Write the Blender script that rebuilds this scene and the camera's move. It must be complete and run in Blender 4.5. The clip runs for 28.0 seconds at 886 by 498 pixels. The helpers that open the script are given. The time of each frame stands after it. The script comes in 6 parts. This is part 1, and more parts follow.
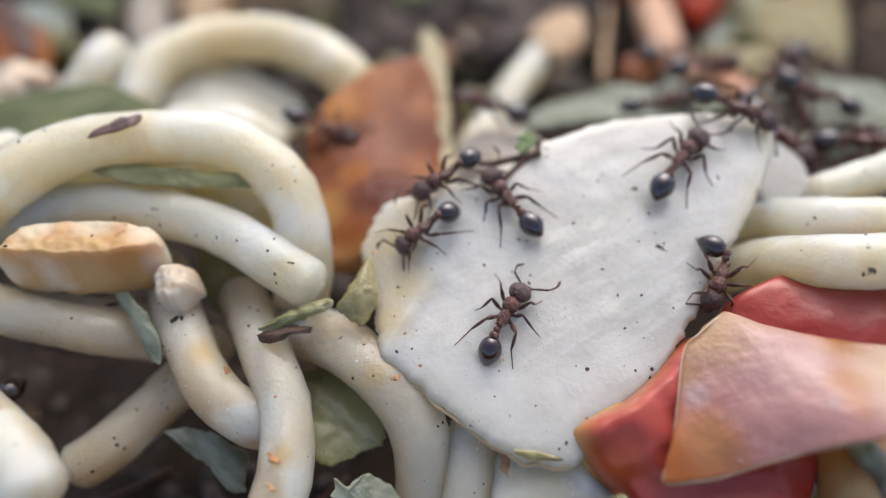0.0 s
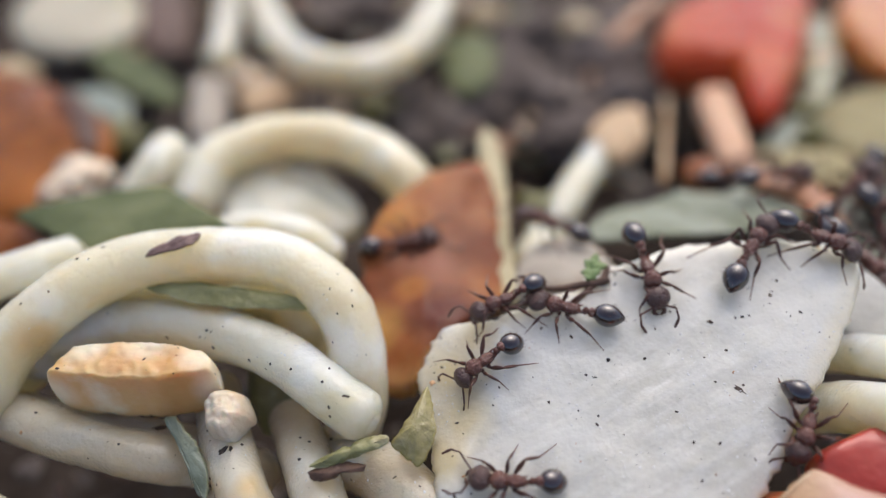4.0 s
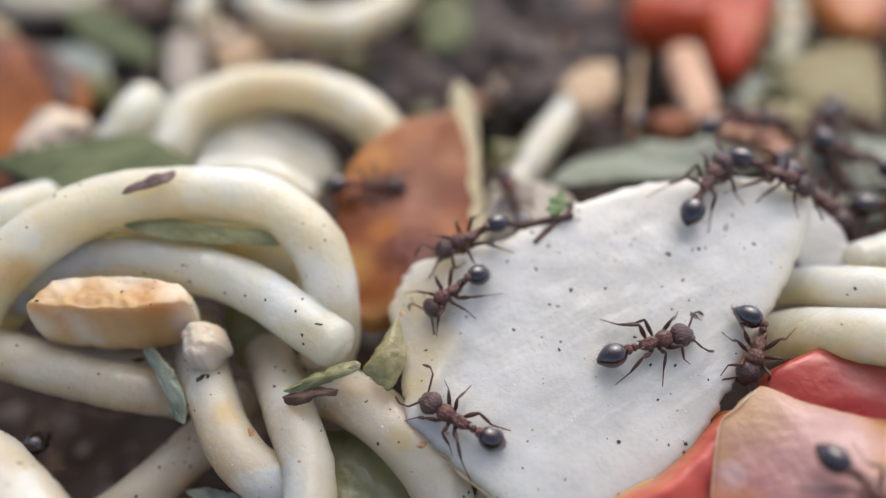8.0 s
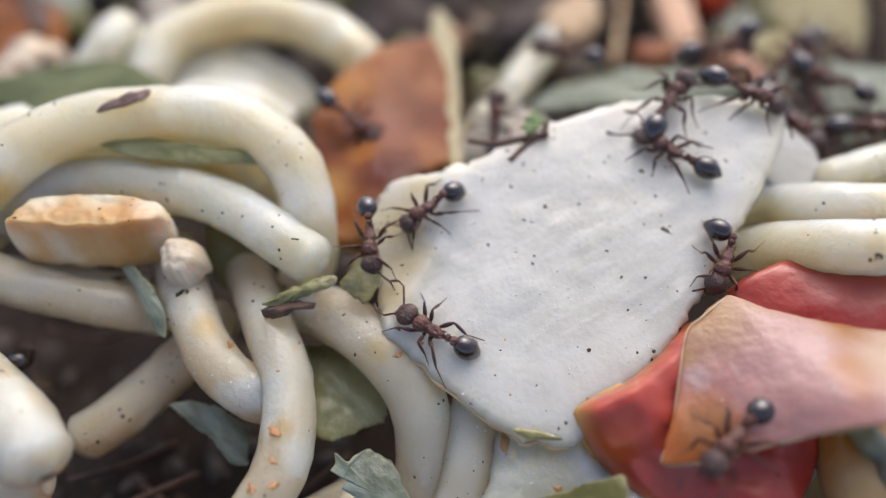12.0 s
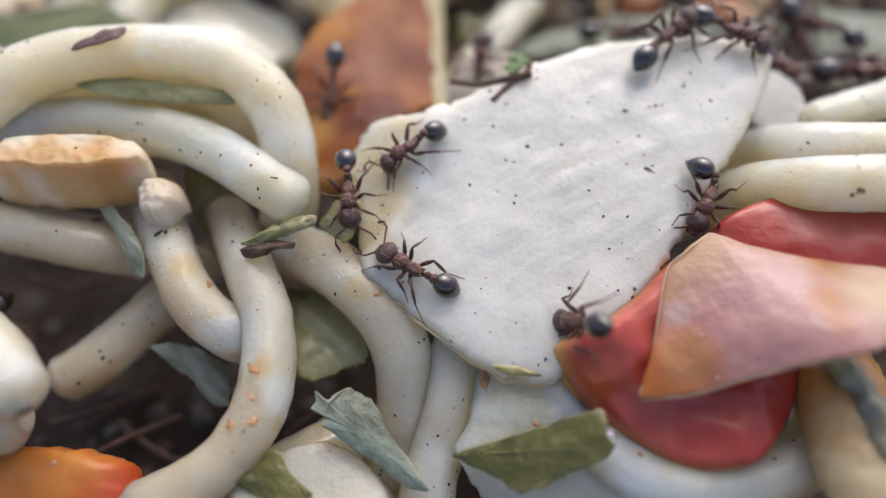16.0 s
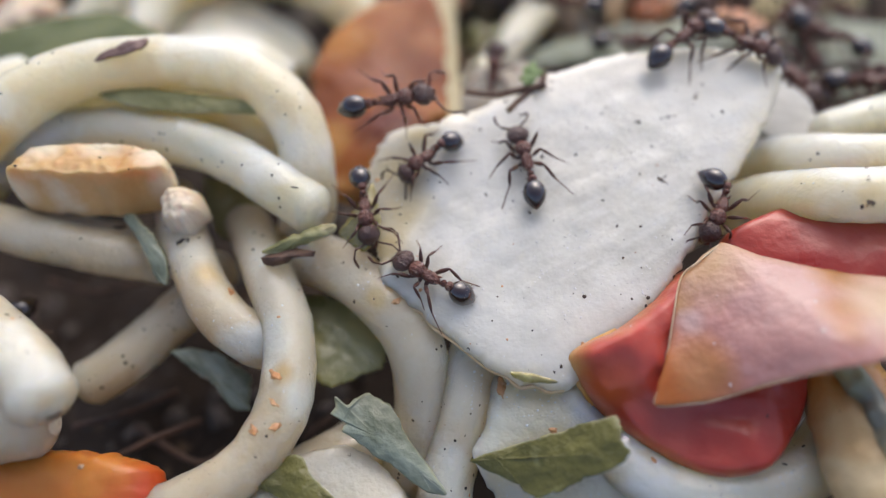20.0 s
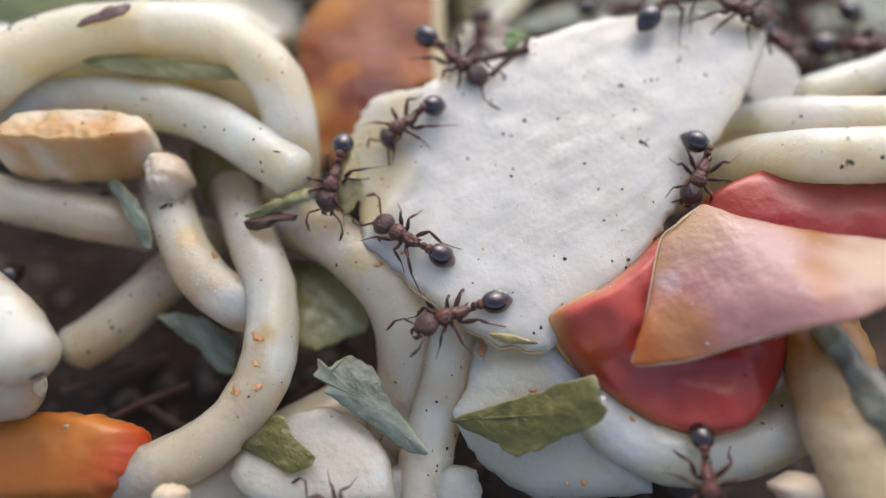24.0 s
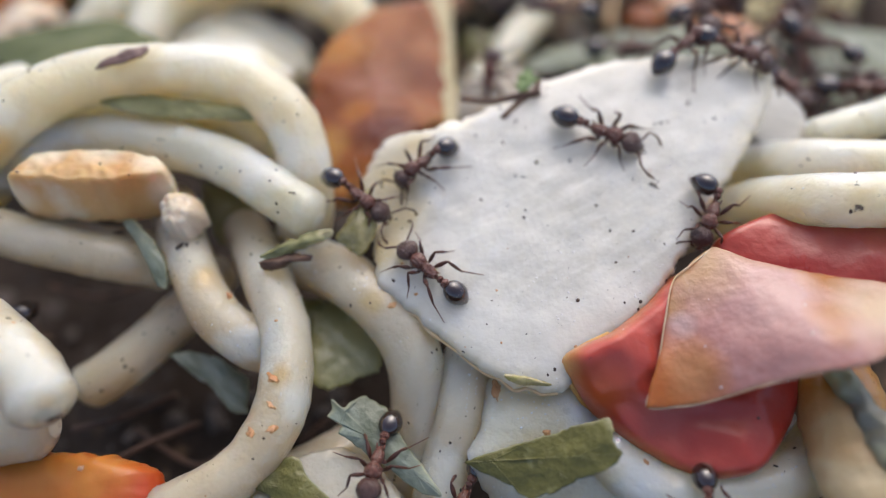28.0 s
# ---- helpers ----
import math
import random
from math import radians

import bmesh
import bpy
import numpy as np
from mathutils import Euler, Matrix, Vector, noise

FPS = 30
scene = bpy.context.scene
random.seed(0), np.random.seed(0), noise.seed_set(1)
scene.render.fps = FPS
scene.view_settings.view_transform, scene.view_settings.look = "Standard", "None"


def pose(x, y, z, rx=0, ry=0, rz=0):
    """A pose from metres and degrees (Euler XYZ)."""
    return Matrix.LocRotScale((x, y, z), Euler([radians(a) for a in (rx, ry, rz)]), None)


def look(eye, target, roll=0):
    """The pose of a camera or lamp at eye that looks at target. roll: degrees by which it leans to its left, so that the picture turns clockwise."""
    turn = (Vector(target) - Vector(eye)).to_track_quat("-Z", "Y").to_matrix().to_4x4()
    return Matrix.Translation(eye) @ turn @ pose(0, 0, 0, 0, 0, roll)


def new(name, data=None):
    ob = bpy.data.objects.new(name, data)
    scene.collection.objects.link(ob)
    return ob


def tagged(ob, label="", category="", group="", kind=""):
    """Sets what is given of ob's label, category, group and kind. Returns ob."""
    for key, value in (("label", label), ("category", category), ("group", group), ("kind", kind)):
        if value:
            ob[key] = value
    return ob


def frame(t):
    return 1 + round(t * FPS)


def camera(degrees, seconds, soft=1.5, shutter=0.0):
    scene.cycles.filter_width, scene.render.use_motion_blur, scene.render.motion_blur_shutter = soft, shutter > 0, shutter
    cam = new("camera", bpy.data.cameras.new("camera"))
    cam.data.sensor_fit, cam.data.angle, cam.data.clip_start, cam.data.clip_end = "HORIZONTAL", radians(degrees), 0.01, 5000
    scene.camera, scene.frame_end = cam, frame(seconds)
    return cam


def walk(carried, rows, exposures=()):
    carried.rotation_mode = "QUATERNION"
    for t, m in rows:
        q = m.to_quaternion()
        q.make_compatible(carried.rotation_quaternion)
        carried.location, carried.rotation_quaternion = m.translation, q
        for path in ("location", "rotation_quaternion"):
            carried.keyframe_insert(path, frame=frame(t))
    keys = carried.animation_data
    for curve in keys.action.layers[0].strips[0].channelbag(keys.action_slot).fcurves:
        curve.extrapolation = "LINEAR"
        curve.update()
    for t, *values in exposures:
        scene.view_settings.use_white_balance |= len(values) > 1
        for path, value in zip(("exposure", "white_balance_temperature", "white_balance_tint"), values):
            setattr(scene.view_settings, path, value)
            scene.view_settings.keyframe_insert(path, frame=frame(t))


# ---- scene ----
cam = camera(62.0, 28.0, soft=1.3)
MM = 0.001
cam.data.dof.use_dof, cam.data.dof.focus_distance, cam.data.dof.aperture_fstop = True, 0.0284, 15.5
ROWS = [  # seconds, eye in millimetres, turn in degrees
    (0, 0.000, 0.000, 33.000, 47.000, -0.000, 0.000),
    (0.5, 0.114, 2.960, 32.894, 49.551, 0.257, 1.802),
    (1, -0.358, 3.222, 33.394, 49.641, 0.152, 2.181),
    (1.5, -0.386, 3.042, 33.527, 50.436, 0.595, 2.670),
    (2, -0.570, 2.999, 33.942, 51.064, 0.731, 2.849),
    (2.5, -0.596, 2.923, 34.038, 50.521, 0.839, 2.961),
    (3, -0.608, 2.962, 34.082, 50.904, 0.970, 3.180),
    (3.5, -0.800, 2.915, 34.388, 51.332, 0.957, 3.237),
    (5.5, -1.094, 3.306, 34.399, 50.814, 0.762, 3.365),
    (6, -0.918, 3.164, 34.265, 51.096, 1.124, 3.543),
    (6.5, -0.860, 2.778, 33.928, 51.670, 1.177, 3.485),
    (7, -0.836, 2.479, 33.565, 51.598, 1.050, 3.344),
    (7.5, -0.862, 2.070, 33.947, 49.360, 0.104, 2.413),
    (8, -0.294, 1.046, 33.687, 49.567, 0.292, 2.113),
    (8.5, -0.517, 1.304, 34.099, 48.308, -0.110, 1.924),
    (9, -0.372, 1.434, 34.203, 49.015, 0.528, 2.321),
    (9.5, 0.122, 0.637, 33.271, 48.564, 0.461, 2.124),
    (10, -0.167, 0.442, 33.780, 48.148, 0.068, 1.733),
    (10.5, -0.032, 0.344, 33.302, 46.644, -0.305, 1.278),
    (11, 0.064, 0.027, 33.082, 47.242, 0.156, 1.762),
    (11.5, 0.323, -0.160, 32.734, 46.126, 0.050, 1.507),
    (13.5, 0.477, -0.416, 32.776, 46.050, 0.027, 1.433),
    (14, 0.479, -0.458, 32.617, 45.687, -0.187, 1.268),
    (14.5, 0.683, -0.650, 32.358, 45.442, -0.095, 1.344),
    (15, 0.892, -0.827, 32.051, 44.852, 0.005, 1.432),
    (15.5, 0.859, -0.987, 31.762, 44.847, -0.143, 1.351),
    (16, 1.020, -1.054, 31.608, 44.050, -0.173, 1.200),
    (16.5, 1.157, -1.011, 31.409, 43.204, -0.140, 1.124),
    (17, 1.103, -1.017, 31.552, 43.292, -0.190, 1.208),
    (17.5, 1.067, -1.111, 31.618, 43.350, -0.192, 1.207),
    (18, 1.073, -1.203, 31.669, 43.104, -0.171, 1.274),
    (18.5, 0.885, -1.319, 31.870, 43.729, -0.259, 1.200),
    (19, 0.765, -1.381, 32.038, 43.389, -0.104, 1.291),
    (19.5, 0.490, -1.153, 32.205, 43.375, -0.190, 1.355),
    (20, 0.385, -1.161, 32.342, 43.853, -0.205, 1.360),
    (20.5, 0.588, -1.204, 32.213, 43.729, -0.023, 1.429),
    (22.5, 0.752, -1.296, 32.178, 42.980, 0.032, 1.376),
    (23, 0.768, -1.389, 32.131, 42.991, -0.069, 1.277),
    (23.5, 1.119, -1.641, 31.952, 43.009, 0.073, 1.468),
    (24, 1.336, -1.794, 31.886, 42.541, 0.207, 1.478),
    (24.5, 1.290, -1.792, 31.896, 42.577, 0.185, 1.528),
    (25, 1.194, -1.861, 32.014, 42.831, 0.194, 1.548),
    (25.5, 1.124, -1.843, 32.075, 42.922, 0.255, 1.582),
    (26, 1.113, -1.862, 32.115, 42.794, 0.170, 1.596),
    (26.5, 0.934, -2.148, 32.137, 42.657, -0.351, 1.165),
    (27, 0.656, -1.165, 32.255, 44.564, 0.200, 1.674),
    (27.5, 0.855, -0.988, 32.349, 44.349, 0.123, 1.512),
    (28, 0.611, -1.460, 32.608, 44.275, -0.137, 1.376),
]
walk(cam, [(t, pose(x * MM, y * MM, z * MM, rx, ry, rz)) for t, x, y, z, rx, ry, rz in ROWS])

# ---- light: an overcast day ----
world = bpy.data.worlds.new("overcast_sky")
scene.world = world
world.use_nodes = True
nt = world.node_tree
sky = nt.nodes.new("ShaderNodeTexSky")
sky.sky_type, sky.sun_disc, sky.ozone_density = "NISHITA", False, 0.85
sky.sun_elevation, sky.sun_rotation, sky.dust_density, sky.air_density = radians(58), radians(14), 3.4, 0.55
bg = nt.nodes["Background"]
bg.inputs["Strength"].default_value = 0.25
grey = nt.nodes.new("ShaderNodeHueSaturation")
grey.inputs["Saturation"].default_value = 0.95
nt.links.new(sky.outputs[0], grey.inputs["Color"])
nt.links.new(grey.outputs[0], bg.inputs[0])
sun = new("sun", bpy.data.lights.new("sun", "SUN"))
sun.data.energy, sun.data.angle, sun.data.color = 0.62, radians(70), (0.94, 0.975, 0.995)
sun.matrix_basis = look((0, 0, 1), (-0.16, -0.6, 0.0))
scene.view_settings.exposure = 0.08


# ---- materials ----
def mat(name, base, second, scale=400.0, rough=0.45, rough2=None, bump=0.15, bump_scale=2500.0, sss=0.0, sss_mm=1.0, sss_tint=(1.0, 0.7, 0.45),
        coat=0.0, spots=None, spot_scale=300.0, spot_at=0.62, per_island=0.0, alpha_trans=0.0, fibre=None, streak=None, rim=None, rim_at=0.8,
        patches=(), sparkle=0.0, spec=0.5, coat_ior=1.5, lumpy=1.8, coat_rough=0.12):
    m = bpy.data.materials.new(name)
    m.use_nodes = True
    n, l = m.node_tree.nodes, m.node_tree.links
    p = n["Principled BSDF"]
    tc = n.new("ShaderNodeTexCoord")
    big = n.new("ShaderNodeTexNoise")
    big.inputs["Scale"].default_value, big.inputs["Detail"].default_value, big.inputs["Roughness"].default_value = scale, 5, 0.6
    l.new(tc.outputs["Object"], big.inputs["Vector"])
    ramp = n.new("ShaderNodeValToRGB")
    ramp.color_ramp.elements[0].position, ramp.color_ramp.elements[1].position = 0.32, 0.68
    ramp.color_ramp.elements[0].color, ramp.color_ramp.elements[1].color = (*base, 1), (*second, 1)
    l.new(big.outputs["Fac"], ramp.inputs[0])
    colour = ramp.outputs[0]
    if fibre:
        mp = n.new("ShaderNodeMapping")
        mp.vector_type = "TEXTURE"
        mp.inputs["Rotation"].default_value, mp.inputs["Scale"].default_value = (0, 0, radians(fibre[1])), (9, 1, 1)
        l.new(tc.outputs["Object"], mp.inputs["Vector"])
        fb = n.new("ShaderNodeTexNoise")
        fb.inputs["Scale"].default_value, fb.inputs["Detail"].default_value, fb.inputs["Distortion"].default_value = fibre[0], 4, 0.4
        l.new(mp.outputs[0], fb.inputs["Vector"])
        if streak:
            sr = n.new("ShaderNodeMapRange")
            sr.inputs["From Min"].default_value, sr.inputs["From Max"].default_value = 0.42, 0.68
            l.new(fb.outputs["Fac"], sr.inputs["Value"])
            sm = n.new("ShaderNodeMix")
            sm.data_type = "RGBA"
            l.new(sr.outputs[0], sm.inputs[0])
            l.new(colour, sm.inputs[6])
            sm.inputs[7].default_value = (*streak, 1)
            colour = sm.outputs[2]
    if spots:
        sp = n.new("ShaderNodeTexNoise")
        sp.inputs["Scale"].default_value, sp.inputs["Detail"].default_value = spot_scale, 6
        l.new(tc.outputs["Object"], sp.inputs["Vector"])
        st = n.new("ShaderNodeMapRange")
        st.inputs["From Min"].default_value, st.inputs["From Max"].default_value = spot_at, spot_at + 0.1
        l.new(sp.outputs["Fac"], st.inputs["Value"])
        mx = n.new("ShaderNodeMix")
        mx.data_type = "RGBA"
        l.new(st.outputs[0], mx.inputs[0])
        l.new(colour, mx.inputs[6])
        mx.inputs[7].default_value = (*spots, 1)
        colour = mx.outputs[2]
    if per_island:
        geo = n.new("ShaderNodeNewGeometry")
        hsv = n.new("ShaderNodeHueSaturation")
        mr = n.new("ShaderNodeMapRange")
        mr.inputs["To Min"].default_value, mr.inputs["To Max"].default_value = 1 - per_island, 1 + per_island
        l.new(geo.outputs["Random Per Island"], mr.inputs["Value"])
        l.new(mr.outputs[0], hsv.inputs["Value"])
        l.new(colour, hsv.inputs["Color"])
        colour = hsv.outputs[0]
    if rim:
        at = n.new("ShaderNodeAttribute")
        at.attribute_name = "rim"
        un = n.new("ShaderNodeMath")
        un.operation = "MULTIPLY_ADD"
        un.inputs[1].default_value = 0.5
        l.new(big.outputs["Fac"], un.inputs[0])
        l.new(at.outputs["Fac"], un.inputs[2])
        rs = n.new("ShaderNodeMapRange")
        rs.inputs["From Min"].default_value, rs.inputs["From Max"].default_value = rim_at + 0.2, rim_at + 0.45
        l.new(un.outputs[0], rs.inputs["Value"])
        rm = n.new("ShaderNodeMix")
        rm.data_type = "RGBA"
        l.new(rs.outputs[0], rm.inputs[0])
        l.new(colour, rm.inputs[6])
        rm.inputs[7].default_value = (*rim, 1)
        colour = rm.outputs[2]
    # stains, each round a place in millimetres, with an uneven edge
    for (px, py, pz), reach, tint in patches:
        far = n.new("ShaderNodeVectorMath")
        far.operation = "DISTANCE"
        far.inputs[1].default_value = (px * MM, py * MM, pz * MM)
        l.new(tc.outputs["Object"], far.inputs[0])
        edge = n.new("ShaderNodeMath")
        edge.operation = "MULTIPLY_ADD"
        edge.inputs[1].default_value = reach * MM * 1.6
        l.new(big.outputs["Fac"], edge.inputs[0])
        l.new(far.outputs["Value"], edge.inputs[2])
        pr = n.new("ShaderNodeMapRange")
        pr.inputs["From Min"].default_value, pr.inputs["From Max"].default_value = reach * MM * 2.1, reach * MM * 1.2
        l.new(edge.outputs[0], pr.inputs["Value"])
        pm = n.new("ShaderNodeMix")
        pm.data_type = "RGBA"
        l.new(pr.outputs[0], pm.inputs[0])
        l.new(colour, pm.inputs[6])
        pm.inputs[7].default_value = (*tint, 1)
        colour = pm.outputs[2]
    l.new(colour, p.inputs["Base Color"])
    p.inputs["Specular IOR Level"].default_value = spec
    fine = n.new("ShaderNodeTexNoise")
    fine.inputs["Scale"].default_value, fine.inputs["Detail"].default_value = bump_scale, 4
    l.new(tc.outputs["Object"], fine.inputs["Vector"])
    coarse = n.new("ShaderNodeTexNoise")
    coarse.inputs["Scale"].default_value, coarse.inputs["Detail"].default_value = bump_scale * 0.3, 3
    l.new(tc.outputs["Object"], coarse.inputs["Vector"])
    both = n.new("ShaderNodeMath")
    both.operation = "MULTIPLY_ADD"
    both.inputs[1].default_value = lumpy
    l.new(coarse.outputs["Fac"], both.inputs[0])
    l.new(fine.outputs["Fac"], both.inputs[2])
    height = both.outputs[0]
    if fibre:
        ad = n.new("ShaderNodeMath")
        ad.operation = "MULTIPLY_ADD"
        ad.inputs[1].default_value = fibre[2]
        l.new(fb.outputs["Fac"], ad.inputs[0])
        l.new(both.outputs[0], ad.inputs[2])
        height = ad.outputs[0]
    bp = n.new("ShaderNodeBump")
    bp.inputs["Strength"].default_value, bp.inputs["Distance"].default_value = bump, 0.0001
    l.new(height, bp.inputs["Height"])
    l.new(bp.outputs[0], p.inputs["Normal"])
    rr = n.new("ShaderNodeMapRange")
    rr.inputs["To Min"].default_value, rr.inputs["To Max"].default_value = rough, rough2 if rough2 is not None else min(1.0, rough + 0.2)
    l.new(big.outputs["Fac"], rr.inputs["Value"])
    l.new(rr.outputs[0], p.inputs["Roughness"])
    if sss:
        p.inputs["Subsurface Weight"].default_value = sss
        p.inputs["Subsurface Radius"].default_value = sss_tint
        p.inputs["Subsurface Scale"].default_value = sss_mm * MM
    p.inputs["Coat Weight"].default_value, p.inputs["Coat Roughness"].default_value, p.inputs["Coat IOR"].default_value = coat, coat_rough if coat_ior == 1.5 else rough, coat_ior
    if sparkle:
        # a wet grainy film: the coat is pitted in patches
        mask = n.new("ShaderNodeTexNoise")
        mask.inputs["Scale"].default_value, mask.inputs["Detail"].default_value = 420, 3
        l.new(tc.outputs["Object"], mask.inputs["Vector"])
        cut = n.new("ShaderNodeMapRange")
        cut.inputs["From Min"].default_value, cut.inputs["From Max"].default_value = 0.45, 0.68
        l.new(mask.outputs["Fac"], cut.inputs["Value"])
        pit = n.new("ShaderNodeTexVoronoi")
        pit.inputs["Scale"].default_value = 7500
        l.new(tc.outputs["Object"], pit.inputs["Vector"])
        deep = n.new("ShaderNodeMath")
        deep.operation = "MULTIPLY"
        l.new(pit.outputs["Distance"], deep.inputs[0])
        l.new(cut.outputs[0], deep.inputs[1])
        cb = n.new("ShaderNodeBump")
        cb.inputs["Strength"].default_value, cb.inputs["Distance"].default_value = sparkle, 0.0001
        l.new(deep.outputs[0], cb.inputs["Height"])
        l.new(cb.outputs[0], p.inputs["Coat Normal"])
    if alpha_trans:
        p.inputs["Transmission Weight"].default_value = alpha_trans
        p.inputs["IOR"].default_value = 1.34
    return m


NOODLE = mat("cooked_noodle", (0.645, 0.53, 0.325), (0.73, 0.672, 0.495), 190, 0.3, 0.5, 0.6, 3600, 1.0, 7.0, (1.0, 0.82, 0.57), coat=0.75, coat_rough=0.2, spots=(0.755, 0.71, 0.565), spot_scale=230, spot_at=0.52, sparkle=0.9, spec=0.4,
             patches=(((-9.42, 18.39, 10.60), 0.7, (0.6, 0.42, 0.2)), ((-5.90, 14.53, 9.20), 0.5, (0.6, 0.42, 0.21)), ((2.36, 14.06, 8.60), 0.7, (0.56, 0.34, 0.13)), ((-2.64, 17.48, 10.10), 0.6, (0.62, 0.46, 0.24)), ((-12.84, 11.60, 11.00), 0.7, (0.6, 0.4, 0.16)), ((-18.75, 22.70, 13.40), 0.9, (0.62, 0.47, 0.26))))
CORE = mat("noodle_core", (0.66, 0.57, 0.38), (0.74, 0.68, 0.52), 900, 0.5, 0.7, 0.9, 3000, sparkle=0.8, coat=0.2)
# beige front noodles, darker than NOODLE: foreground shade is mixed into the colour
NOODLE_SHADED = mat("beige_shaded_noodle", (0.505, 0.395, 0.25), (0.64, 0.555, 0.405), 210, 0.28, 0.48, 0.6, 3600, 1.0, 6.0, (1.0, 0.82, 0.57), coat=0.8, coat_rough=0.17, spots=(0.67, 0.63, 0.50), spot_scale=260, spot_at=0.55, sparkle=0.9, spec=0.4,
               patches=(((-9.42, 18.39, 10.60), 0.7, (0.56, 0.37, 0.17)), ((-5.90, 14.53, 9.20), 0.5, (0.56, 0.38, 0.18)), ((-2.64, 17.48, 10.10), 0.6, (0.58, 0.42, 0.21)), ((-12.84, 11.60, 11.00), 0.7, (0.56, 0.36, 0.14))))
NOODLE_Y = mat("stained_noodle", (0.39, 0.285, 0.13), (0.52, 0.41, 0.23), 240, 0.25, 0.5, 0.6, 2500, 0.8, 2.0, (1.0, 0.95, 0.8), coat=0.3, spots=(0.40, 0.23, 0.08), spot_scale=300, spot_at=0.6, sparkle=1.0,
               patches=(((14.65, 15.10, 9.40), 3.2, (0.46, 0.21, 0.035)), ((14.24, 12.36, 9.80), 1.2, (0.48, 0.31, 0.12))))
SLAB = mat("pale_vegetable", (0.53, 0.51, 0.425), (0.72, 0.70, 0.615), 130, 0.2, 0.42, 0.3, 4200, 0.9, 2.4, (1.0, 0.92, 0.74), coat=0.9, coat_rough=0.16, lumpy=0.8, fibre=(2600, 35, 0.22), streak=(0.675, 0.655, 0.57), rim=(0.68, 0.58, 0.36), rim_at=0.955, sparkle=1.0, spec=0.36,
           patches=(((-2.2, 22.9, 12.1), 1.5, (0.66, 0.545, 0.315)), ((-1.7, 21.2, 11.4), 1.3, (0.66, 0.55, 0.33)), ((-2.3, 19.6, 10.7), 1.0, (0.63, 0.51, 0.29)), ((-1.2, 24.2, 12.7), 1.1, (0.67, 0.565, 0.36))))
RED = mat("red_tomato", (0.42, 0.032, 0.019), (0.51, 0.09, 0.058), 210, 0.2, 0.42, 0.7, 1500, 0.4, 0.8, (1, 0.3, 0.2), coat=0.35, spots=(0.52, 0.125, 0.085), spot_scale=170, spot_at=0.6, rim=(0.54, 0.22, 0.04), rim_at=0.97, sparkle=0.9, spec=0.4,
          patches=(((5.01, 15.11, 9.50), 1, (0.6, 0.27, 0.04)), ((6.18, 14.19, 9.40), 1.2, (0.52, 0.09, 0.02))))
FILM = mat("pink_onion_skin", (0.46, 0.20, 0.17), (0.55, 0.33, 0.29), 150, 0.2, 0.36, 0.5, 2600, 0.5, 0.7, (1, 0.7, 0.6), 0.3, spots=(0.60, 0.45, 0.41), spot_scale=220, spot_at=0.57, fibre=(1600, 75, 0.5), rim=(0.40, 0.20, 0.08), rim_at=0.93, sparkle=1.0, spec=0.35,
           patches=(((10.0, 18.40, 12.00), 1.9, (0.42, 0.24, 0.11)), ((8.59, 16.54, 11.50), 0.6, (0.42, 0.22, 0.09)), ((14.29, 16.84, 12.40), 1.0, (0.42, 0.18, 0.06)), ((14.00, 15.38, 12.40), 1.0, (0.42, 0.16, 0.045)), ((13.95, 14.54, 12.20), 0.7, (0.42, 0.15, 0.04)), ((8.08, 13.72, 9.80), 2.1, (0.44, 0.135, 0.03)), ((9.48, 14.26, 10.30), 1, (0.46, 0.2, 0.08)), ((15.42, 15.41, 12.70), 1.6, (0.62, 0.43, 0.27)), ((8.95, 15.66, 11.60), 0.6, (0.5, 0.37, 0.35))))
EDGE = mat("dried_skin_edge", (0.52, 0.33, 0.16), (0.66, 0.50, 0.32), 900, 0.25, 0.5, 0.5, 3000, 0.3, 0.4, coat=0.3)
EDGE_O = mat("torn_tomato_edge", (0.56, 0.22, 0.03), (0.62, 0.36, 0.12), 700, 0.25, 0.5, 0.5, 3000, 0.5, 0.6, coat=0.3)
NUT = mat("toasted_crumb", (0.62, 0.335, 0.11), (0.72, 0.50, 0.245), 260, 0.35, 0.6, 0.8, 1500, 0.7, 1.2, coat=0.25, spots=(0.79, 0.68, 0.50), spot_scale=260, spot_at=0.58, sparkle=1.0,
          patches=(((-17.75, 21.42, 11.90), 0.9, (0.78, 0.66, 0.47)), ((-11.29, 22.01, 11.90), 0.9, (0.79, 0.68, 0.5)), ((-16.71, 22.70, 13.30), 0.95, (0.79, 0.68, 0.49)), ((-14.35, 23.12, 13.30), 1, (0.79, 0.69, 0.51)), ((-11.83, 22.74, 13.30), 0.95, (0.79, 0.68, 0.5))))
CRUST = mat("dried_crust", (0.66, 0.52, 0.35), (0.77, 0.68, 0.53), 420, 0.4, 0.65, 1.0, 2600, 0.6, 1.0, coat=0.3, sparkle=1.0)
KNOB = mat("pale_crumb", (0.70, 0.53, 0.35), (0.79, 0.67, 0.50), 600, 0.5, 0.75, 0.9, 2500, 0.5, 1.0)
PEACH = mat("peach_crumb", (0.56, 0.30, 0.17), (0.68, 0.44, 0.28), 400, 0.55, 0.8, 0.7, 2000, 0.4, 1.0)
PEACH_O = mat("pale_orange_skin", (0.52, 0.20, 0.08), (0.60, 0.33, 0.18), 200, 0.3, 0.5, 0.5, 1500, 0.3, 0.6, (1, 0.5, 0.3), coat=0.2, spec=0.3)
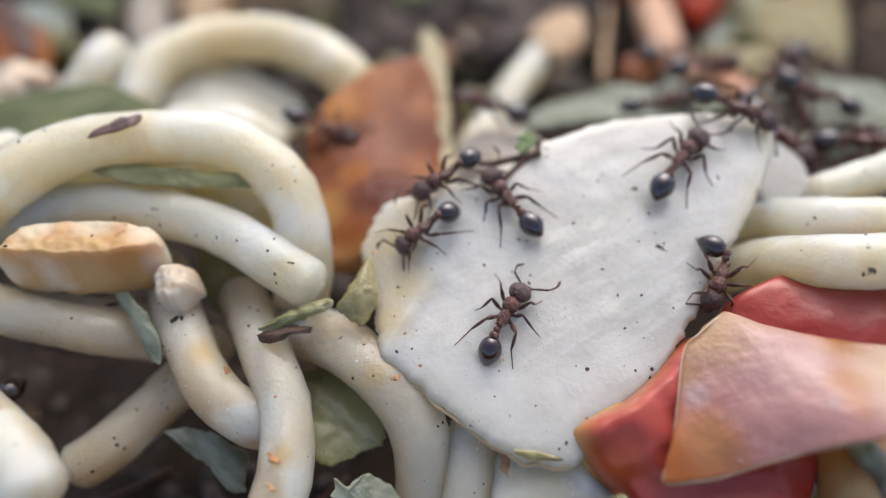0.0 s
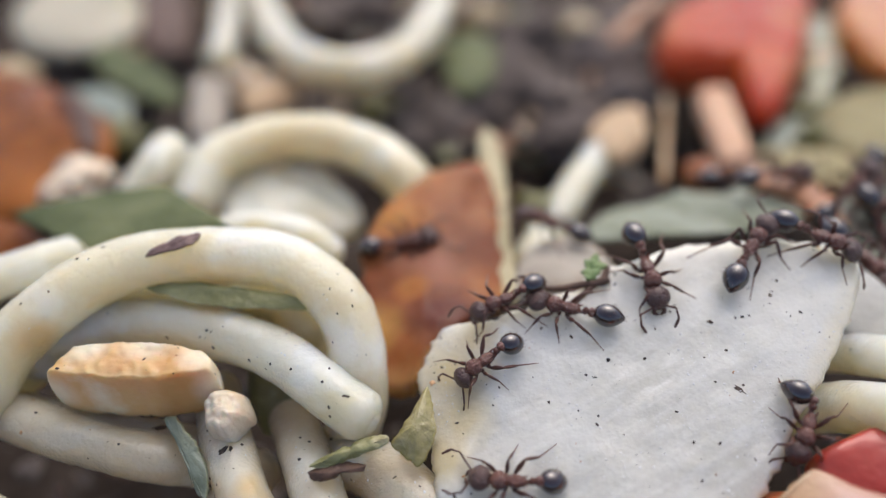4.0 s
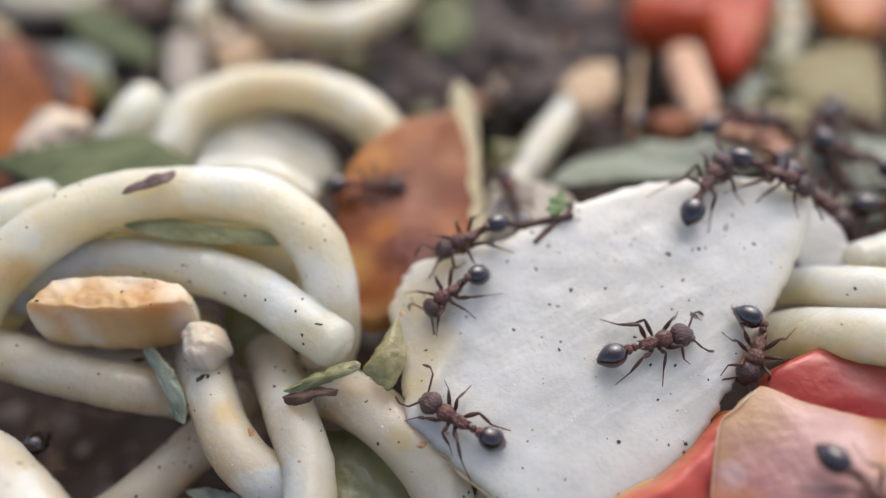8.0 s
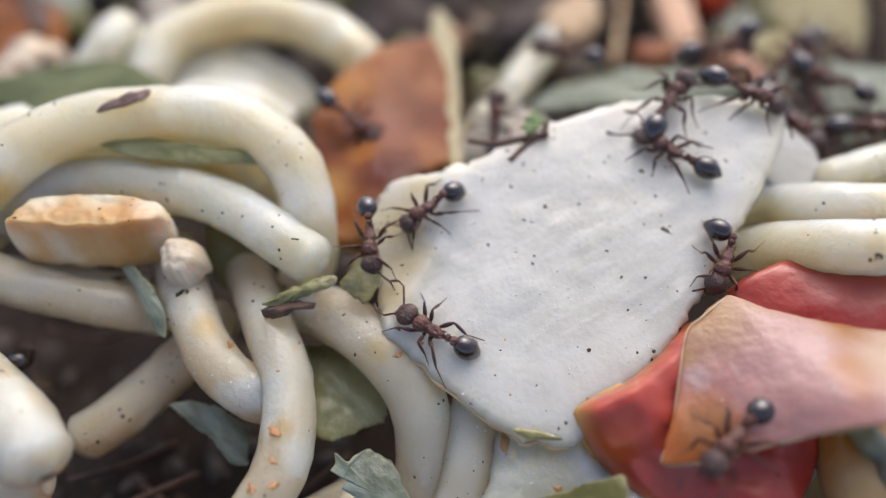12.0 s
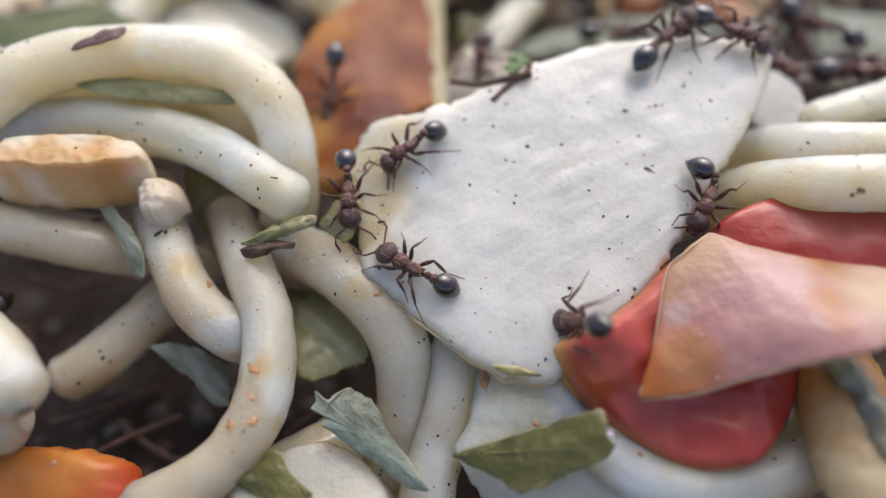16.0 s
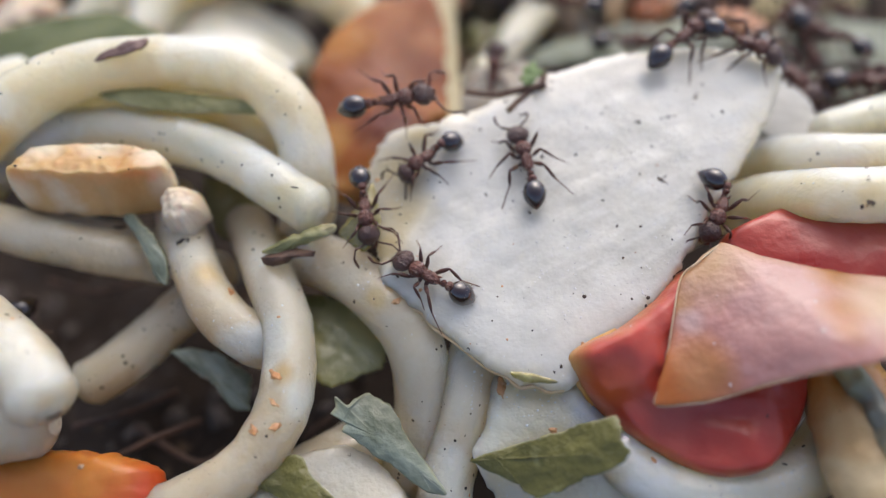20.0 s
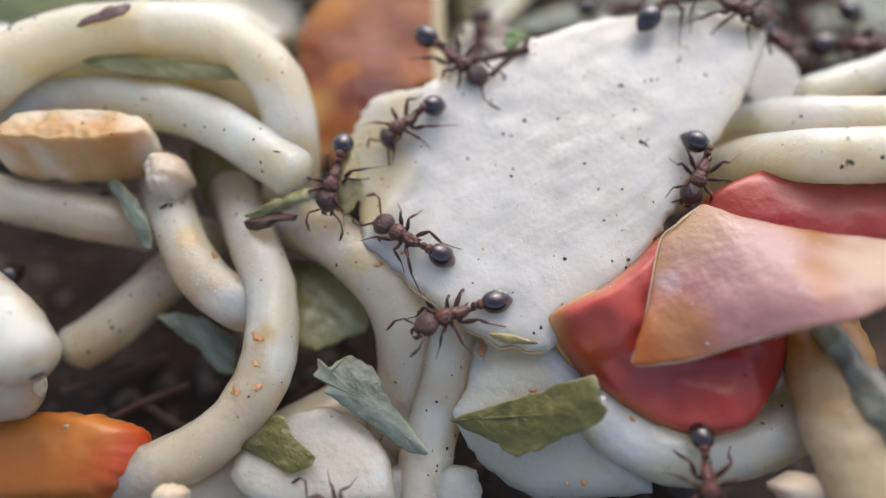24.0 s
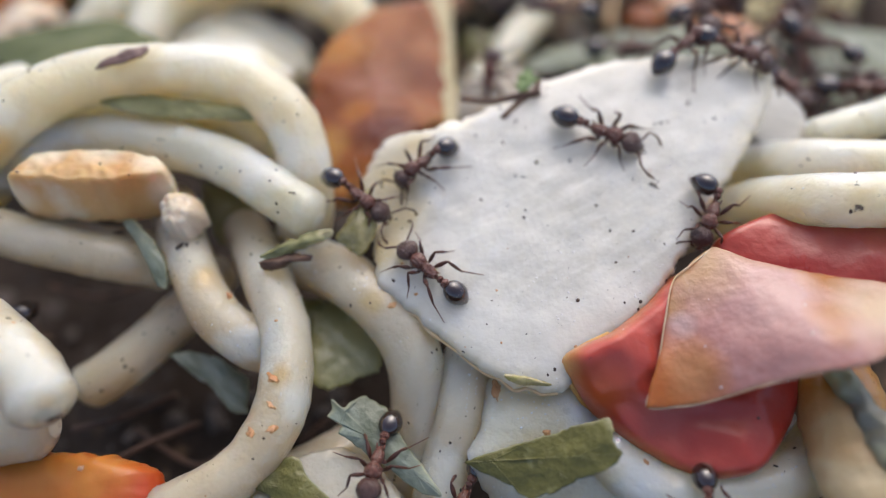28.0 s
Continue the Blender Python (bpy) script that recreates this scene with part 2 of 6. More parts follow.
PEPPER = mat("orange_pepper", (0.17, 0.05, 0.02), (0.36, 0.135, 0.045), 150, 0.22, 0.45, 0.8, 900, 0.5, 1.2, (1, 0.45, 0.15), coat=0.06, spots=(0.31, 0.12, 0.045), spot_scale=230, spot_at=0.55, spec=0.1, rim=(0.50, 0.30, 0.12), rim_at=0.95, sparkle=0.6,
             patches=(((-3.2, 30.6, 12.0), 1.9, (0.30, 0.125, 0.075)), ((-5.6, 33.6, 11.9), 1.7, (0.42, 0.18, 0.045)), ((-5.8, 26.4, 10.4), 1.4, (0.46, 0.25, 0.08)), ((-0.9, 31.6, 11.6), 1.9, (0.17, 0.045, 0.014)), ((-2.6, 26.8, 11.2), 1.6, (0.13, 0.042, 0.026)), ((-4.3, 28.6, 11.4), 0.8, (0.36, 0.14, 0.04))))
PEPPER_D = mat("dark_pepper", (0.10, 0.026, 0.008), (0.36, 0.125, 0.025), 110, 0.3, 0.5, 1.0, 500, 0.3, 0.8, (1, 0.45, 0.15), spots=(0.035, 0.02, 0.018), spot_scale=170, spot_at=0.6, spec=0.1)
ORANGE = mat("orange_carrot", (0.46, 0.135, 0.02), (0.55, 0.22, 0.045), 160, 0.22, 0.4, 0.25, 2000, 0.5, 1.0, (1, 0.5, 0.2), coat=0.12, spec=0.3, spots=(0.50, 0.09, 0.02), spot_scale=190, spot_at=0.6, sparkle=0.5, patches=(((-10.68, 11.02, 6.20), 1.5, (0.46, 0.07, 0.02)),))
YELLOW = mat("yellow_pepper", (0.24, 0.19, 0.085), (0.36, 0.31, 0.17), 130, 0.5, 0.7, 0.5, 1500, 0.3, 1.0, spots=(0.28, 0.16, 0.06), spot_scale=150, spot_at=0.57, spec=0.1)
LEAF = mat("olive_leaf", (0.092, 0.086, 0.013), (0.17, 0.155, 0.030), 500, 0.3, 0.55, 0.65, 4500, 0.2, 0.3, (1.0, 0.95, 0.4), coat=0.2, spots=(0.21, 0.20, 0.07), spot_scale=1100, spot_at=0.6, fibre=(2200, 35, 0.5), rim=(0.48, 0.45, 0.28), rim_at=0.98, sparkle=0.8)
LEAF_G = mat("grey_green_leaf", (0.105, 0.125, 0.075), (0.19, 0.21, 0.14), 500, 0.3, 0.55, 0.6, 3500, 0.15, 0.3, (1.0, 1.0, 0.6), coat=0.2, spots=(0.28, 0.31, 0.23), spot_scale=900, spot_at=0.62, fibre=(1100, -42, 1.6), streak=(0.30, 0.345, 0.27), rim=(0.40, 0.39, 0.22), rim_at=0.95)
LEAF_B = mat("dull_green_leaf", (0.085, 0.105, 0.040), (0.17, 0.185, 0.085), 350, 0.5, 0.7, 0.6, 2500, 0.15, 0.3, (1.0, 0.95, 0.4), spots=(0.25, 0.24, 0.12), spot_scale=500, spot_at=0.62, spec=0.2)
LEAF_P = mat("pale_grey_leaf", (0.135, 0.15, 0.09), (0.23, 0.25, 0.165), 300, 0.35, 0.6, 0.6, 2000, 0.2, 0.4, (1.0, 0.95, 0.5), coat=0.1, spots=(0.36, 0.37, 0.29), spot_scale=350, spot_at=0.58, fibre=(900, -60, 1.0), streak=(0.30, 0.32, 0.24), spec=0.25)
LEAF_W = mat("wet_olive_leaf", (0.18, 0.18, 0.06), (0.34, 0.32, 0.15), 300, 0.18, 0.4, 0.7, 1800, 0.3, 0.5, (1.0, 0.95, 0.4), coat=0.35, spots=(0.42, 0.40, 0.24), spot_scale=700, spot_at=0.62)
LEAF_O = mat("pale_olive_leaf", (0.19, 0.18, 0.055), (0.36, 0.34, 0.15), 600, 0.3, 0.55, 0.9, 3000, 0.15, 0.4, (1.0, 0.95, 0.4), coat=0.2, spots=(0.46, 0.40, 0.21), spot_scale=800, spot_at=0.58, fibre=(2000, 10, 1.0), rim=(0.46, 0.43, 0.25), rim_at=0.93)
YSKIN = mat("yellow_green_skin", (0.20, 0.17, 0.055), (0.42, 0.36, 0.17), 700, 0.15, 0.35, 0.8, 3000, 0.4, 0.6, (0.9, 1.0, 0.4), coat=0.5, fibre=(1800, 60, 1.5), spots=(0.52, 0.47, 0.32), spot_scale=600, spot_at=0.64, sparkle=1.0)
GREEN = mat("fresh_moss", (0.10, 0.17, 0.04), (0.22, 0.30, 0.11), 1500, 0.4, 0.6, 0.8, 4000)
STALK = mat("grey_wet_stalk", (0.12, 0.12, 0.085), (0.27, 0.265, 0.195), 350, 0.2, 0.45, 0.9, 2000, 0.1, 0.4, coat=0.3, spots=(0.42, 0.40, 0.24), spot_scale=450, spot_at=0.57, patches=(((14.45, 14.61, 10.40), 1.1, (0.4, 0.38, 0.17)),))
STRAW = mat("dry_straw", (0.42, 0.35, 0.195), (0.57, 0.50, 0.32), 400, 0.5, 0.8, 0.6, 3000, spec=0.2)
BARK = mat("brown_fibre", (0.055, 0.030, 0.019), (0.17, 0.09, 0.055), 1200, 0.5, 0.8, 0.8, 4000)
REDBARK = mat("red_brown_fibre", (0.15, 0.085, 0.07), (0.30, 0.19, 0.155), 1500, 0.35, 0.6, 0.9, 5000, fibre=(5000, 35, 2.0))
SOIL = mat("dark_soil", (0.022, 0.0155, 0.011), (0.075, 0.055, 0.041), 240, 0.7, 0.95, 1.0, 1800, spots=(0.18, 0.12, 0.075), spot_scale=500, spec=0.1)
CLOD = mat("soil_clod", (0.075, 0.058, 0.047), (0.20, 0.162, 0.14), 150, 0.6, 0.95, 1.0, 900, spots=(0.46, 0.38, 0.31), spot_scale=210, spot_at=0.6, spec=0.15)
SPECK = mat("pepper_speck", (0.014, 0.011, 0.010), (0.075, 0.042, 0.026), 600, 0.5, 0.8, 0.4, 4000, per_island=0.6)
TOMATO_B = mat("bright_tomato", (0.40, 0.030, 0.010), (0.51, 0.105, 0.03), 110, 0.2, 0.4, 0.9, 500, 0.2, 0.6, (1, 0.3, 0.2), spots=(0.48, 0.15, 0.04), spot_scale=190, spot_at=0.58, spec=0.12, coat=0.05)
TAN = mat("tan_scrap", (0.42, 0.27, 0.14), (0.62, 0.46, 0.29), 250, 0.5, 0.8, 0.8, 1500, 0.3, 0.8, spec=0.25)
CREAM = mat("cream_vegetable", (0.38, 0.34, 0.23), (0.56, 0.51, 0.38), 90, 0.4, 0.6, 0.6, 700, 0.3, 1.0, spots=(0.30, 0.30, 0.17), spot_scale=80, spot_at=0.55, spec=0.2)
GREYV = mat("greyish_vegetable", (0.34, 0.335, 0.295), (0.45, 0.44, 0.395), 300, 0.3, 0.5, 0.5, 2500, 0.5, 0.8, (1.0, 0.97, 0.9), coat=0.2, spec=0.3)
PALE = mat("pale_scrap", (0.31, 0.265, 0.205), (0.46, 0.41, 0.335), 250, 0.5, 0.75, 0.6, 1500, 0.4, 1.0, spec=0.15)
CHILLI = mat("chilli_speck", (0.40, 0.17, 0.06), (0.54, 0.29, 0.13), 900, 0.3, 0.55, 0.6, 4000, 0.4, 0.3, per_island=0.35, coat=0.2)


# ---- helpers for shapes; places are in millimetres ----
def mesh_of(bm, name, material, smooth=True):
    bmesh.ops.recalc_face_normals(bm, faces=bm.faces)
    me = bpy.data.meshes.new(name)
    for f in bm.faces:
        f.smooth = smooth
    bm.to_mesh(me)
    bm.free()
    me.materials.append(material)
    return me


def part(name, bm, material, parent, label=""):
    ob = new(name, mesh_of(bm, name, material))
    ob.parent = parent
    return tagged(ob, label)


def thing(name, bm, material, label, category, group="", kind=""):
    ob = new(name, mesh_of(bm, name, material))
    return tagged(ob, label, category, group, kind)


def spline(points, count, closed=False, sharp=0.0):
    pts = [Vector(p) for p in points]
    n = len(pts)
    out = []
    spans = n if closed else n - 1
    for i in range(count):
        u = i / (count if closed else count - 1) * spans
        k = min(int(u), spans - 1)
        f = u - k
        if closed:
            a, b, c, d = (pts[(k + j) % n] for j in (-1, 0, 1, 2))
        else:
            b, c = pts[k], pts[k + 1]
            a = pts[k - 1] if k else b * 2 - c
            d = pts[k + 2] if k + 2 < n else c * 2 - b
        out.append((b * (1 - f) + c * f) * sharp + (1 - sharp) * 0.5 * (2 * b + (c - a) * f + (2 * a - 5 * b + 4 * c - d) * f * f + (3 * b - a - 3 * c + d) * f ** 3))
    return out


def tube(points, radius, count=60, sides=20, wobble=0.085, flat=1.0, ends=(0.6, 0.6), taper=None, bm=None, seed=0.0):
    """A tube along a smooth line with blunt rounded ends. taper: the radius as a function of the way along, 0 to 1."""
    bm = bm or bmesh.new()
    path = spline(points, count)
    side = None
    rings = []
    line = []
    for i, p in enumerate(path):
        way = (path[min(i + 1, count - 1)] - path[max(i - 1, 0)]).normalized()
        line.append((p, way, (taper(i / (count - 1)) if taper else 1.0) * radius))
    first, last = line[0], line[-1]
    head = [(first[0] - first[1] * first[2] * ends[0] * (1 - b), first[1], first[2] * a) for b, a in [(0.0, 0.08), (0.3, 0.6), (0.65, 0.87)]]
    tail = [(last[0] + last[1] * last[2] * ends[1] * (1 - b), last[1], last[2] * a) for b, a in [(0.65, 0.87), (0.3, 0.6), (0.0, 0.08)]]
    for p, way, r in head + line + tail:
        if side is None:
            side = way.orthogonal().normalized() if abs(way.z) > 0.95 else way.cross(Vector((0, 0, 1))).normalized()
        side = (side - way * side.dot(way)).normalized()
        up = side.cross(way)
        ring = []
        for k in range(sides):
            a = 2 * math.pi * k / sides
            d = side * math.cos(a) + up * math.sin(a) * flat
            w = 1 + wobble * noise.noise(Vector((p + d * r) * 0.45) + Vector((seed, 0, 0))) + wobble * 0.5 * noise.noise(Vector((p + d * r) * 1.6) + Vector((0, seed, 0)))
            ring.append(bm.verts.new((p + d * r * w) * MM))
        rings.append(ring)
    for a, b in zip(rings, rings[1:]):
        for k in range(sides):
            bm.faces.new((a[k], a[(k + 1) % sides], b[(k + 1) % sides], b[k]))
    bm.faces.new(rings[0][::-1])
    bm.faces.new(rings[-1])
    return bm


def sheet(outline, thick, dome=0.0, bumps=0.1, bump_size=0.8, count=96, steps=14, ragged=0.0, seed=0.0, sharp=0.0, keep=None, soft=0.0, shape=None):
    """A slice or leaf: a closed outline spanned by a smooth skin, domed, uneven, with thickness and a rounded rim."""
    bm = bmesh.new()
    line = spline(outline, count, True, sharp)
    middle = sum(line, Vector()) / count
    normal = Vector()
    for a, b in zip(line, line[1:] + line[:1]):
        normal += (a - middle).cross(b - middle)
    normal.normalize()
    if normal.z < 0:
        normal = -normal
    if ragged:
        line = [p + (p - middle).normalized() * ragged * (noise.noise(p * 2.2 + Vector((seed, 0, 0))) + 0.7 * noise.noise(p * 6 + Vector((0, seed, 0)))) for p in line]
    e1 = normal.orthogonal().normalized()
    e2 = normal.cross(e1)
    flat = np.array([((p - middle).dot(e1), (p - middle).dot(e2)) for p in line])
    high = np.array([(p - middle).dot(normal) for p in line])
    reach = np.abs(flat).max()

    def level_at(q):
        w = 1.0 / (((flat - q) ** 2).sum(1) + (0.02 * reach) ** 2) ** 1.5
        return float((w * high).sum() / w.sum())

    def at(q, s, level):
        p = middle + e1 * float(q[0]) + e2 * float(q[1])
        n = p * bump_size + Vector((seed, seed * 2, 0))
        lift = level_at(q) + dome * (1 - s * s) + bumps * (noise.noise(n) + 0.5 * noise.noise(n * 2.7)) + level * thick / 2
        if shape:
            lift += shape(p, s)
        return (p + normal * lift) * MM

    rim = bm.verts.layers.float.new("rim")
    tops = [(k / steps, 1.0) for k in range(1, steps)] + [(0.975, 0.96), (0.993, 0.7)]
    if soft:
        tops = [(k / steps * (1 - soft), 1.0) for k in range(1, steps)] + [(1 - soft + soft * math.sin(a), math.cos(a)) for a in (0.0, 0.3, 0.6, 0.9, 1.2, 1.4)]
    profile = tops + [(1.0, 0.0)] + [(s, -level) for s, level in reversed(tops)]
    rows = []
    for s, level in profile:
        row = [bm.verts.new(at(q * s, s, level)) for q in flat]
        for v in row:
            v[rim] = s
        rows.append(row)
    if keep is not None:
        keep.append((flat, at))
    top, low = bm.verts.new(at(flat[0] * 0, 0, 1)), bm.verts.new(at(flat[0] * 0, 0, -1))
    for k in range(count):
        j = (k + 1) % count
        bm.faces.new((top, rows[0][k], rows[0][j]))
        bm.faces.new((low, rows[-1][j], rows[-1][k]))
        for a, b in zip(rows, rows[1:]):
            bm.faces.new((a[k], b[k], b[j], a[j]))
    return bm


# ---- ground ----
def build_ground():
    bm = bmesh.new()
    near = [i * 1.2 for i in range(-60, 61)]
    axis = [-2500, -800, -300, -140, -95] + near + [95, 140, 300, 800, 2500]
    grid = []
    for y in axis:
        row = []
        for x in axis:
            v = Vector((x, y + 35, 0))
            z = 1.6 * noise.noise(v * 0.12) + 1.3 * noise.noise(v * 0.35) + 0.7 * noise.noise(v * 0.9) - 0.8
            row.append(bm.verts.new((v.x * MM, v.y * MM, z * MM)))
        grid.append(row)
    for a, b in zip(grid, grid[1:]):
        for k in range(len(a) - 1):
            bm.faces.new((a[k], a[k + 1], b[k + 1], b[k]))
    thing("ground", bm, SOIL, "dark damp crumbly garden soil", "soil", kind="structure")


build_ground()

# ---- noodles ----
PASTA = []


def noodle(line, radius, m=NOODLE):
    """A noodle along a line, of a radius in millimetres."""
    ob = thing("noodle", tube(line, radius, 80, 22, seed=len(PASTA) * 3.1), m, "pale cream cooked noodle curving over the food scraps", "noodle", "spilled noodles")
    PASTA.append((line, radius))
    noodles.append(ob)


noodles = []
noodle([(-21.51, 20.84, 11.00), (-20.20, 23.08, 12.60), (-18.26, 24.54, 14.00), (-15.92, 26.20, 14.50), (-12.38, 26.67, 14.70), (-9.49, 26.59, 14.50), (-7.35, 25.58, 13.80), (-6.26, 24.36, 12.60), (-5.99, 22.73, 11.00), (-6.52, 22.13, 8.00)], 1.22)
noodle([(-21.85, 23.88, 9.50), (-18.95, 24.76, 11.60), (-15.61, 25.00, 12.20), (-12.17, 24.35, 12.40), (-9.58, 23.48, 12.30), (-7.49, 22.17, 12.10), (-5.44, 20.87, 11.60)], 1.08)
noodle([(-22.86, 22.40, 10.00), (-19.23, 21.10, 10.00), (-16.12, 20.35, 9.80), (-13.64, 20.19, 9.30), (-12.46, 20.79, 8.20)], 1.0, NOODLE_SHADED)
noodle([(-12.46, 23.61, 9.60), (-11.33, 21.16, 9.80), (-10.19, 19.01, 9.60), (-8.98, 17.38, 9.00), (-7.60, 16.72, 8.20), (-6.44, 17.08, 7.20)], 1.05, NOODLE_SHADED)
noodle([(-9.05, 22.83, 8.80), (-7.49, 19.59, 9.40), (-6.23, 17.01, 8.80), (-5.96, 14.79, 8.00), (-6.33, 13.16, 7.30), (-7.55, 11.76, 6.50), (-9.26, 10.98, 5.80), (-11.25, 10.46, 5.20)], 1.05, NOODLE_SHADED)
noodle([(-7.59, 21.52, 8.20), (-4.98, 20.24, 9.00), (-2.70, 18.43, 9.10), (-1.10, 16.73, 8.20), (-0.70, 15.48, 6.40), (-0.96, 14.23, 4.90), (-1.56, 13.04, 3.20)], 1.18, NOODLE_SHADED)
noodle([(1.68, 17.57, 7.60), (1.18, 16.10, 7.20), (1.03, 14.70, 6.40), (0.60, 13.45, 5.40), (0.23, 11.87, 4.60), (0.02, 10.26, 4.00)], 1.1, NOODLE_SHADED)
noodle([(-20.41, 17.17, 9.80), (-17.33, 15.51, 10.30), (-14.98, 13.81, 10.50), (-13.76, 12.46, 10.20)], 1.25, NOODLE_SHADED)
noodle([(-19.25, 12.66, 7.60), (-16.79, 12.47, 8.00), (-14.87, 12.76, 8.00)], 1.2, NOODLE_SHADED)
noodle([(-21.61, 25.84, 10.00), (-19.47, 26.58, 11.00), (-16.32, 27.10, 11.60), (-12.60, 27.05, 11.80), (-9.71, 26.53, 11.30), (-7.62, 25.44, 10.00)], 1.0)
noodle([(-15.26, 16.38, 5.20), (-14.02, 17.19, 5.60), (-12.60, 18.50, 6.20), (-11.13, 20.02, 7.00), (-10.35, 21.44, 7.40)], 1.05, NOODLE_SHADED)
noodle([(11.40, 24.30, 7.71), (12.72, 23.73, 9.41), (13.50, 22.61, 11.01), (14.39, 21.01, 12.71), (15.78, 19.85, 13.81), (18.57, 19.81, 14.11)], 1.05)
noodle([(13.07, 27.93, 8.34), (14.35, 26.27, 10.34), (15.55, 24.34, 12.14), (17.34, 23.39, 12.94), (20.26, 23.03, 13.34)], 0.9)
noodle([(16.99, 26.14, 12.10), (18.71, 26.48, 12.50), (21.32, 27.59, 12.70), (25.01, 29.94, 12.50)], 0.9)
noodle([(5.49, 13.76, 6.80), (7.11, 12.31, 6.60), (9.16, 11.42, 6.30), (11.74, 11.63, 6.30), (14.05, 12.54, 6.50), (15.63, 14.27, 6.60)], 1.12)
noodle([(-17.74, 36.69, 10.00), (-17.11, 39.63, 11.00), (-14.51, 41.79, 11.40), (-11.11, 42.25, 11.40), (-7.87, 41.25, 11.00), (-5.52, 39.48, 10.00), (-4.65, 38.28, 8.00)], 1.45)
noodle([(-20.89, 36.56, 10.40), (-19.99, 38.58, 11.60), (-19.65, 40.14, 11.80)], 1.2)
noodle([(-26.77, 85.02, 8.00), (-22.23, 70.83, 8.40), (-17.22, 60.54, 8.80), (-11.87, 56.75, 9.00), (-7.81, 60.81, 8.80), (-5.91, 71.22, 8.40), (-6.21, 85.38, 8.00)], 1.55)
noodle([(1.49, 33.22, 9.00), (3.33, 38.36, 8.60), (5.90, 44.27, 8.40), (9.02, 51.01, 8.00)], 1.1)
noodle([(-24.30, 62.00, 7.40), (-25.35, 67.47, 7.20), (-27.90, 77.50, 6.80), (-30.78, 87.96, 6.40)], 1.3)
noodle([(-25.37, 27.00, 11.60), (-22.74, 28.10, 12.20), (-20.82, 29.66, 12.00)], 1.0)
noodle([(-15.19, 31.77, 11.50), (-12.75, 31.80, 12.20), (-10.44, 31.62, 12.20), (-8.48, 31.07, 11.20)], 0.9)
noodle([(-20.28, 23.78, 10.80), (-18.59, 25.79, 11.80), (-16.03, 26.84, 12.30), (-12.54, 27.26, 12.40), (-9.90, 26.77, 12.10), (-8.27, 25.64, 11.20)], 1.1)
noodle([(-23.99, 24.06, 8.40), (-19.54, 21.97, 9.00), (-15.63, 21.07, 9.30), (-12.90, 21.10, 8.80), (-11.33, 21.46, 7.60)], 1.0, NOODLE_SHADED)
noodle([(-11.56, 8.59, 3.00), (-9.55, 9.95, 3.70), (-6.97, 11.63, 4.10), (-5.12, 12.80, 4.20), (-3.29, 14.32, 3.90)], 1.42, NOODLE_SHADED)
noodles.append(thing("noodle", tube([(15.82, 16.85, 8.20), (15.23, 14.38, 8.60), (15.23, 12.09, 8.40), (15.51, 9.92, 8.00), (16.08, 8.23, 7.40)], 1.6, 80, 24, 0.16, 0.8, seed=71), NOODLE_Y, "yellow-brown stained cooked noodle beside the red tomato", "noodle", "spilled noodles"))

# the cut ends show a paler core
for ob, (line, radius) in zip(noodles, PASTA):
    way = spline(line, 30)
    for p, q in ((way[0], way[1]), (way[-1], way[-2])):
        out = (p - q).normalized()
        bm = bmesh.new()
        turn = out.to_track_quat("Z", "Y").to_matrix()
        for v in bmesh.ops.create_uvsphere(bm, u_segments=20, v_segments=10, radius=1.0)["verts"]:
            k = 1 + 0.08 * noise.noise(v.co * 1.5 + p)
            v.co = (p + out * radius * 0.2 + turn @ Vector((v.co.x * 0.6 * k, v.co.y * 0.6 * k, v.co.z * 0.405)) * radius) * MM
        part("cut_end", bm, CORE, ob)

# ---- slices and scraps ----
def slice_shape(p, s):
    """The slice bends down along its left side, over a low ridge, and fine fibres run across it."""
    ridge = np.interp(p.y, (14.0, 18.9, 20.7, 21.8, 23.0, 25.6), (-4.6, -2.1, -1.0, -0.45, -0.2, 0.15))
    far = p.x - float(ridge)
    lift = 0.2 * math.exp(-(far / 0.55) ** 2) if far > 0 else 0.2 + 0.17 * far
    along, across = p.x * 0.93 + p.y * 0.36, p.y * 0.93 - p.x * 0.36
    lift += 0.016 * noise.noise(Vector((along * 0.28, across * 1.6, 3))) + 0.006 * noise.noise(Vector((along * 0.5, across * 5.5, 8)))
    return lift - 0.3 * max(0.0, s - 0.9) * 1.5


rind = []
slice_ = thing("vegetable_slice", sheet([(-3.49, 22.90, 11.30), (-3.43, 23.57, 11.75), (-2.94, 24.80, 12.20), (-1.97, 25.16, 12.55), (-1.06, 25.06, 12.70), (-0.19, 25.17, 12.84), (2.26, 26.22, 13.33), (4.77, 27.52, 13.92), (7.82, 28.44, 14.37), (11.60, 28.71, 14.60), (14.41, 28.37, 14.55), (14.84, 27.46, 14.20), (13.86, 25.29, 13.32), (12.66, 23.36, 12.52), (11.31, 21.76, 11.85), (9.96, 19.63, 10.97), (8.69, 17.83, 10.23), (6.61, 15.90, 9.40), (5.05, 14.46, 8.79), (3.99, 14.29, 8.69), (2.30, 14.82, 8.84), (0.33, 16.11, 9.29), (-1.28, 17.42, 9.76), (-2.33, 18.36, 9.95), (-2.71, 19.66, 10.35), (-2.97, 21.10, 10.71)], 0.8, 0.1, 0.08, 0.4, 260, 46, 0.17, 3.0, sharp=0.3, soft=0.045, shape=slice_shape, keep=rind), SLAB, "large white translucent vegetable slice with fine fibres", "vegetable slice")
flat, at = rind[0]
rim_line = [at(q * 1.003, 1.0, 0.12) / MM for q in flat]
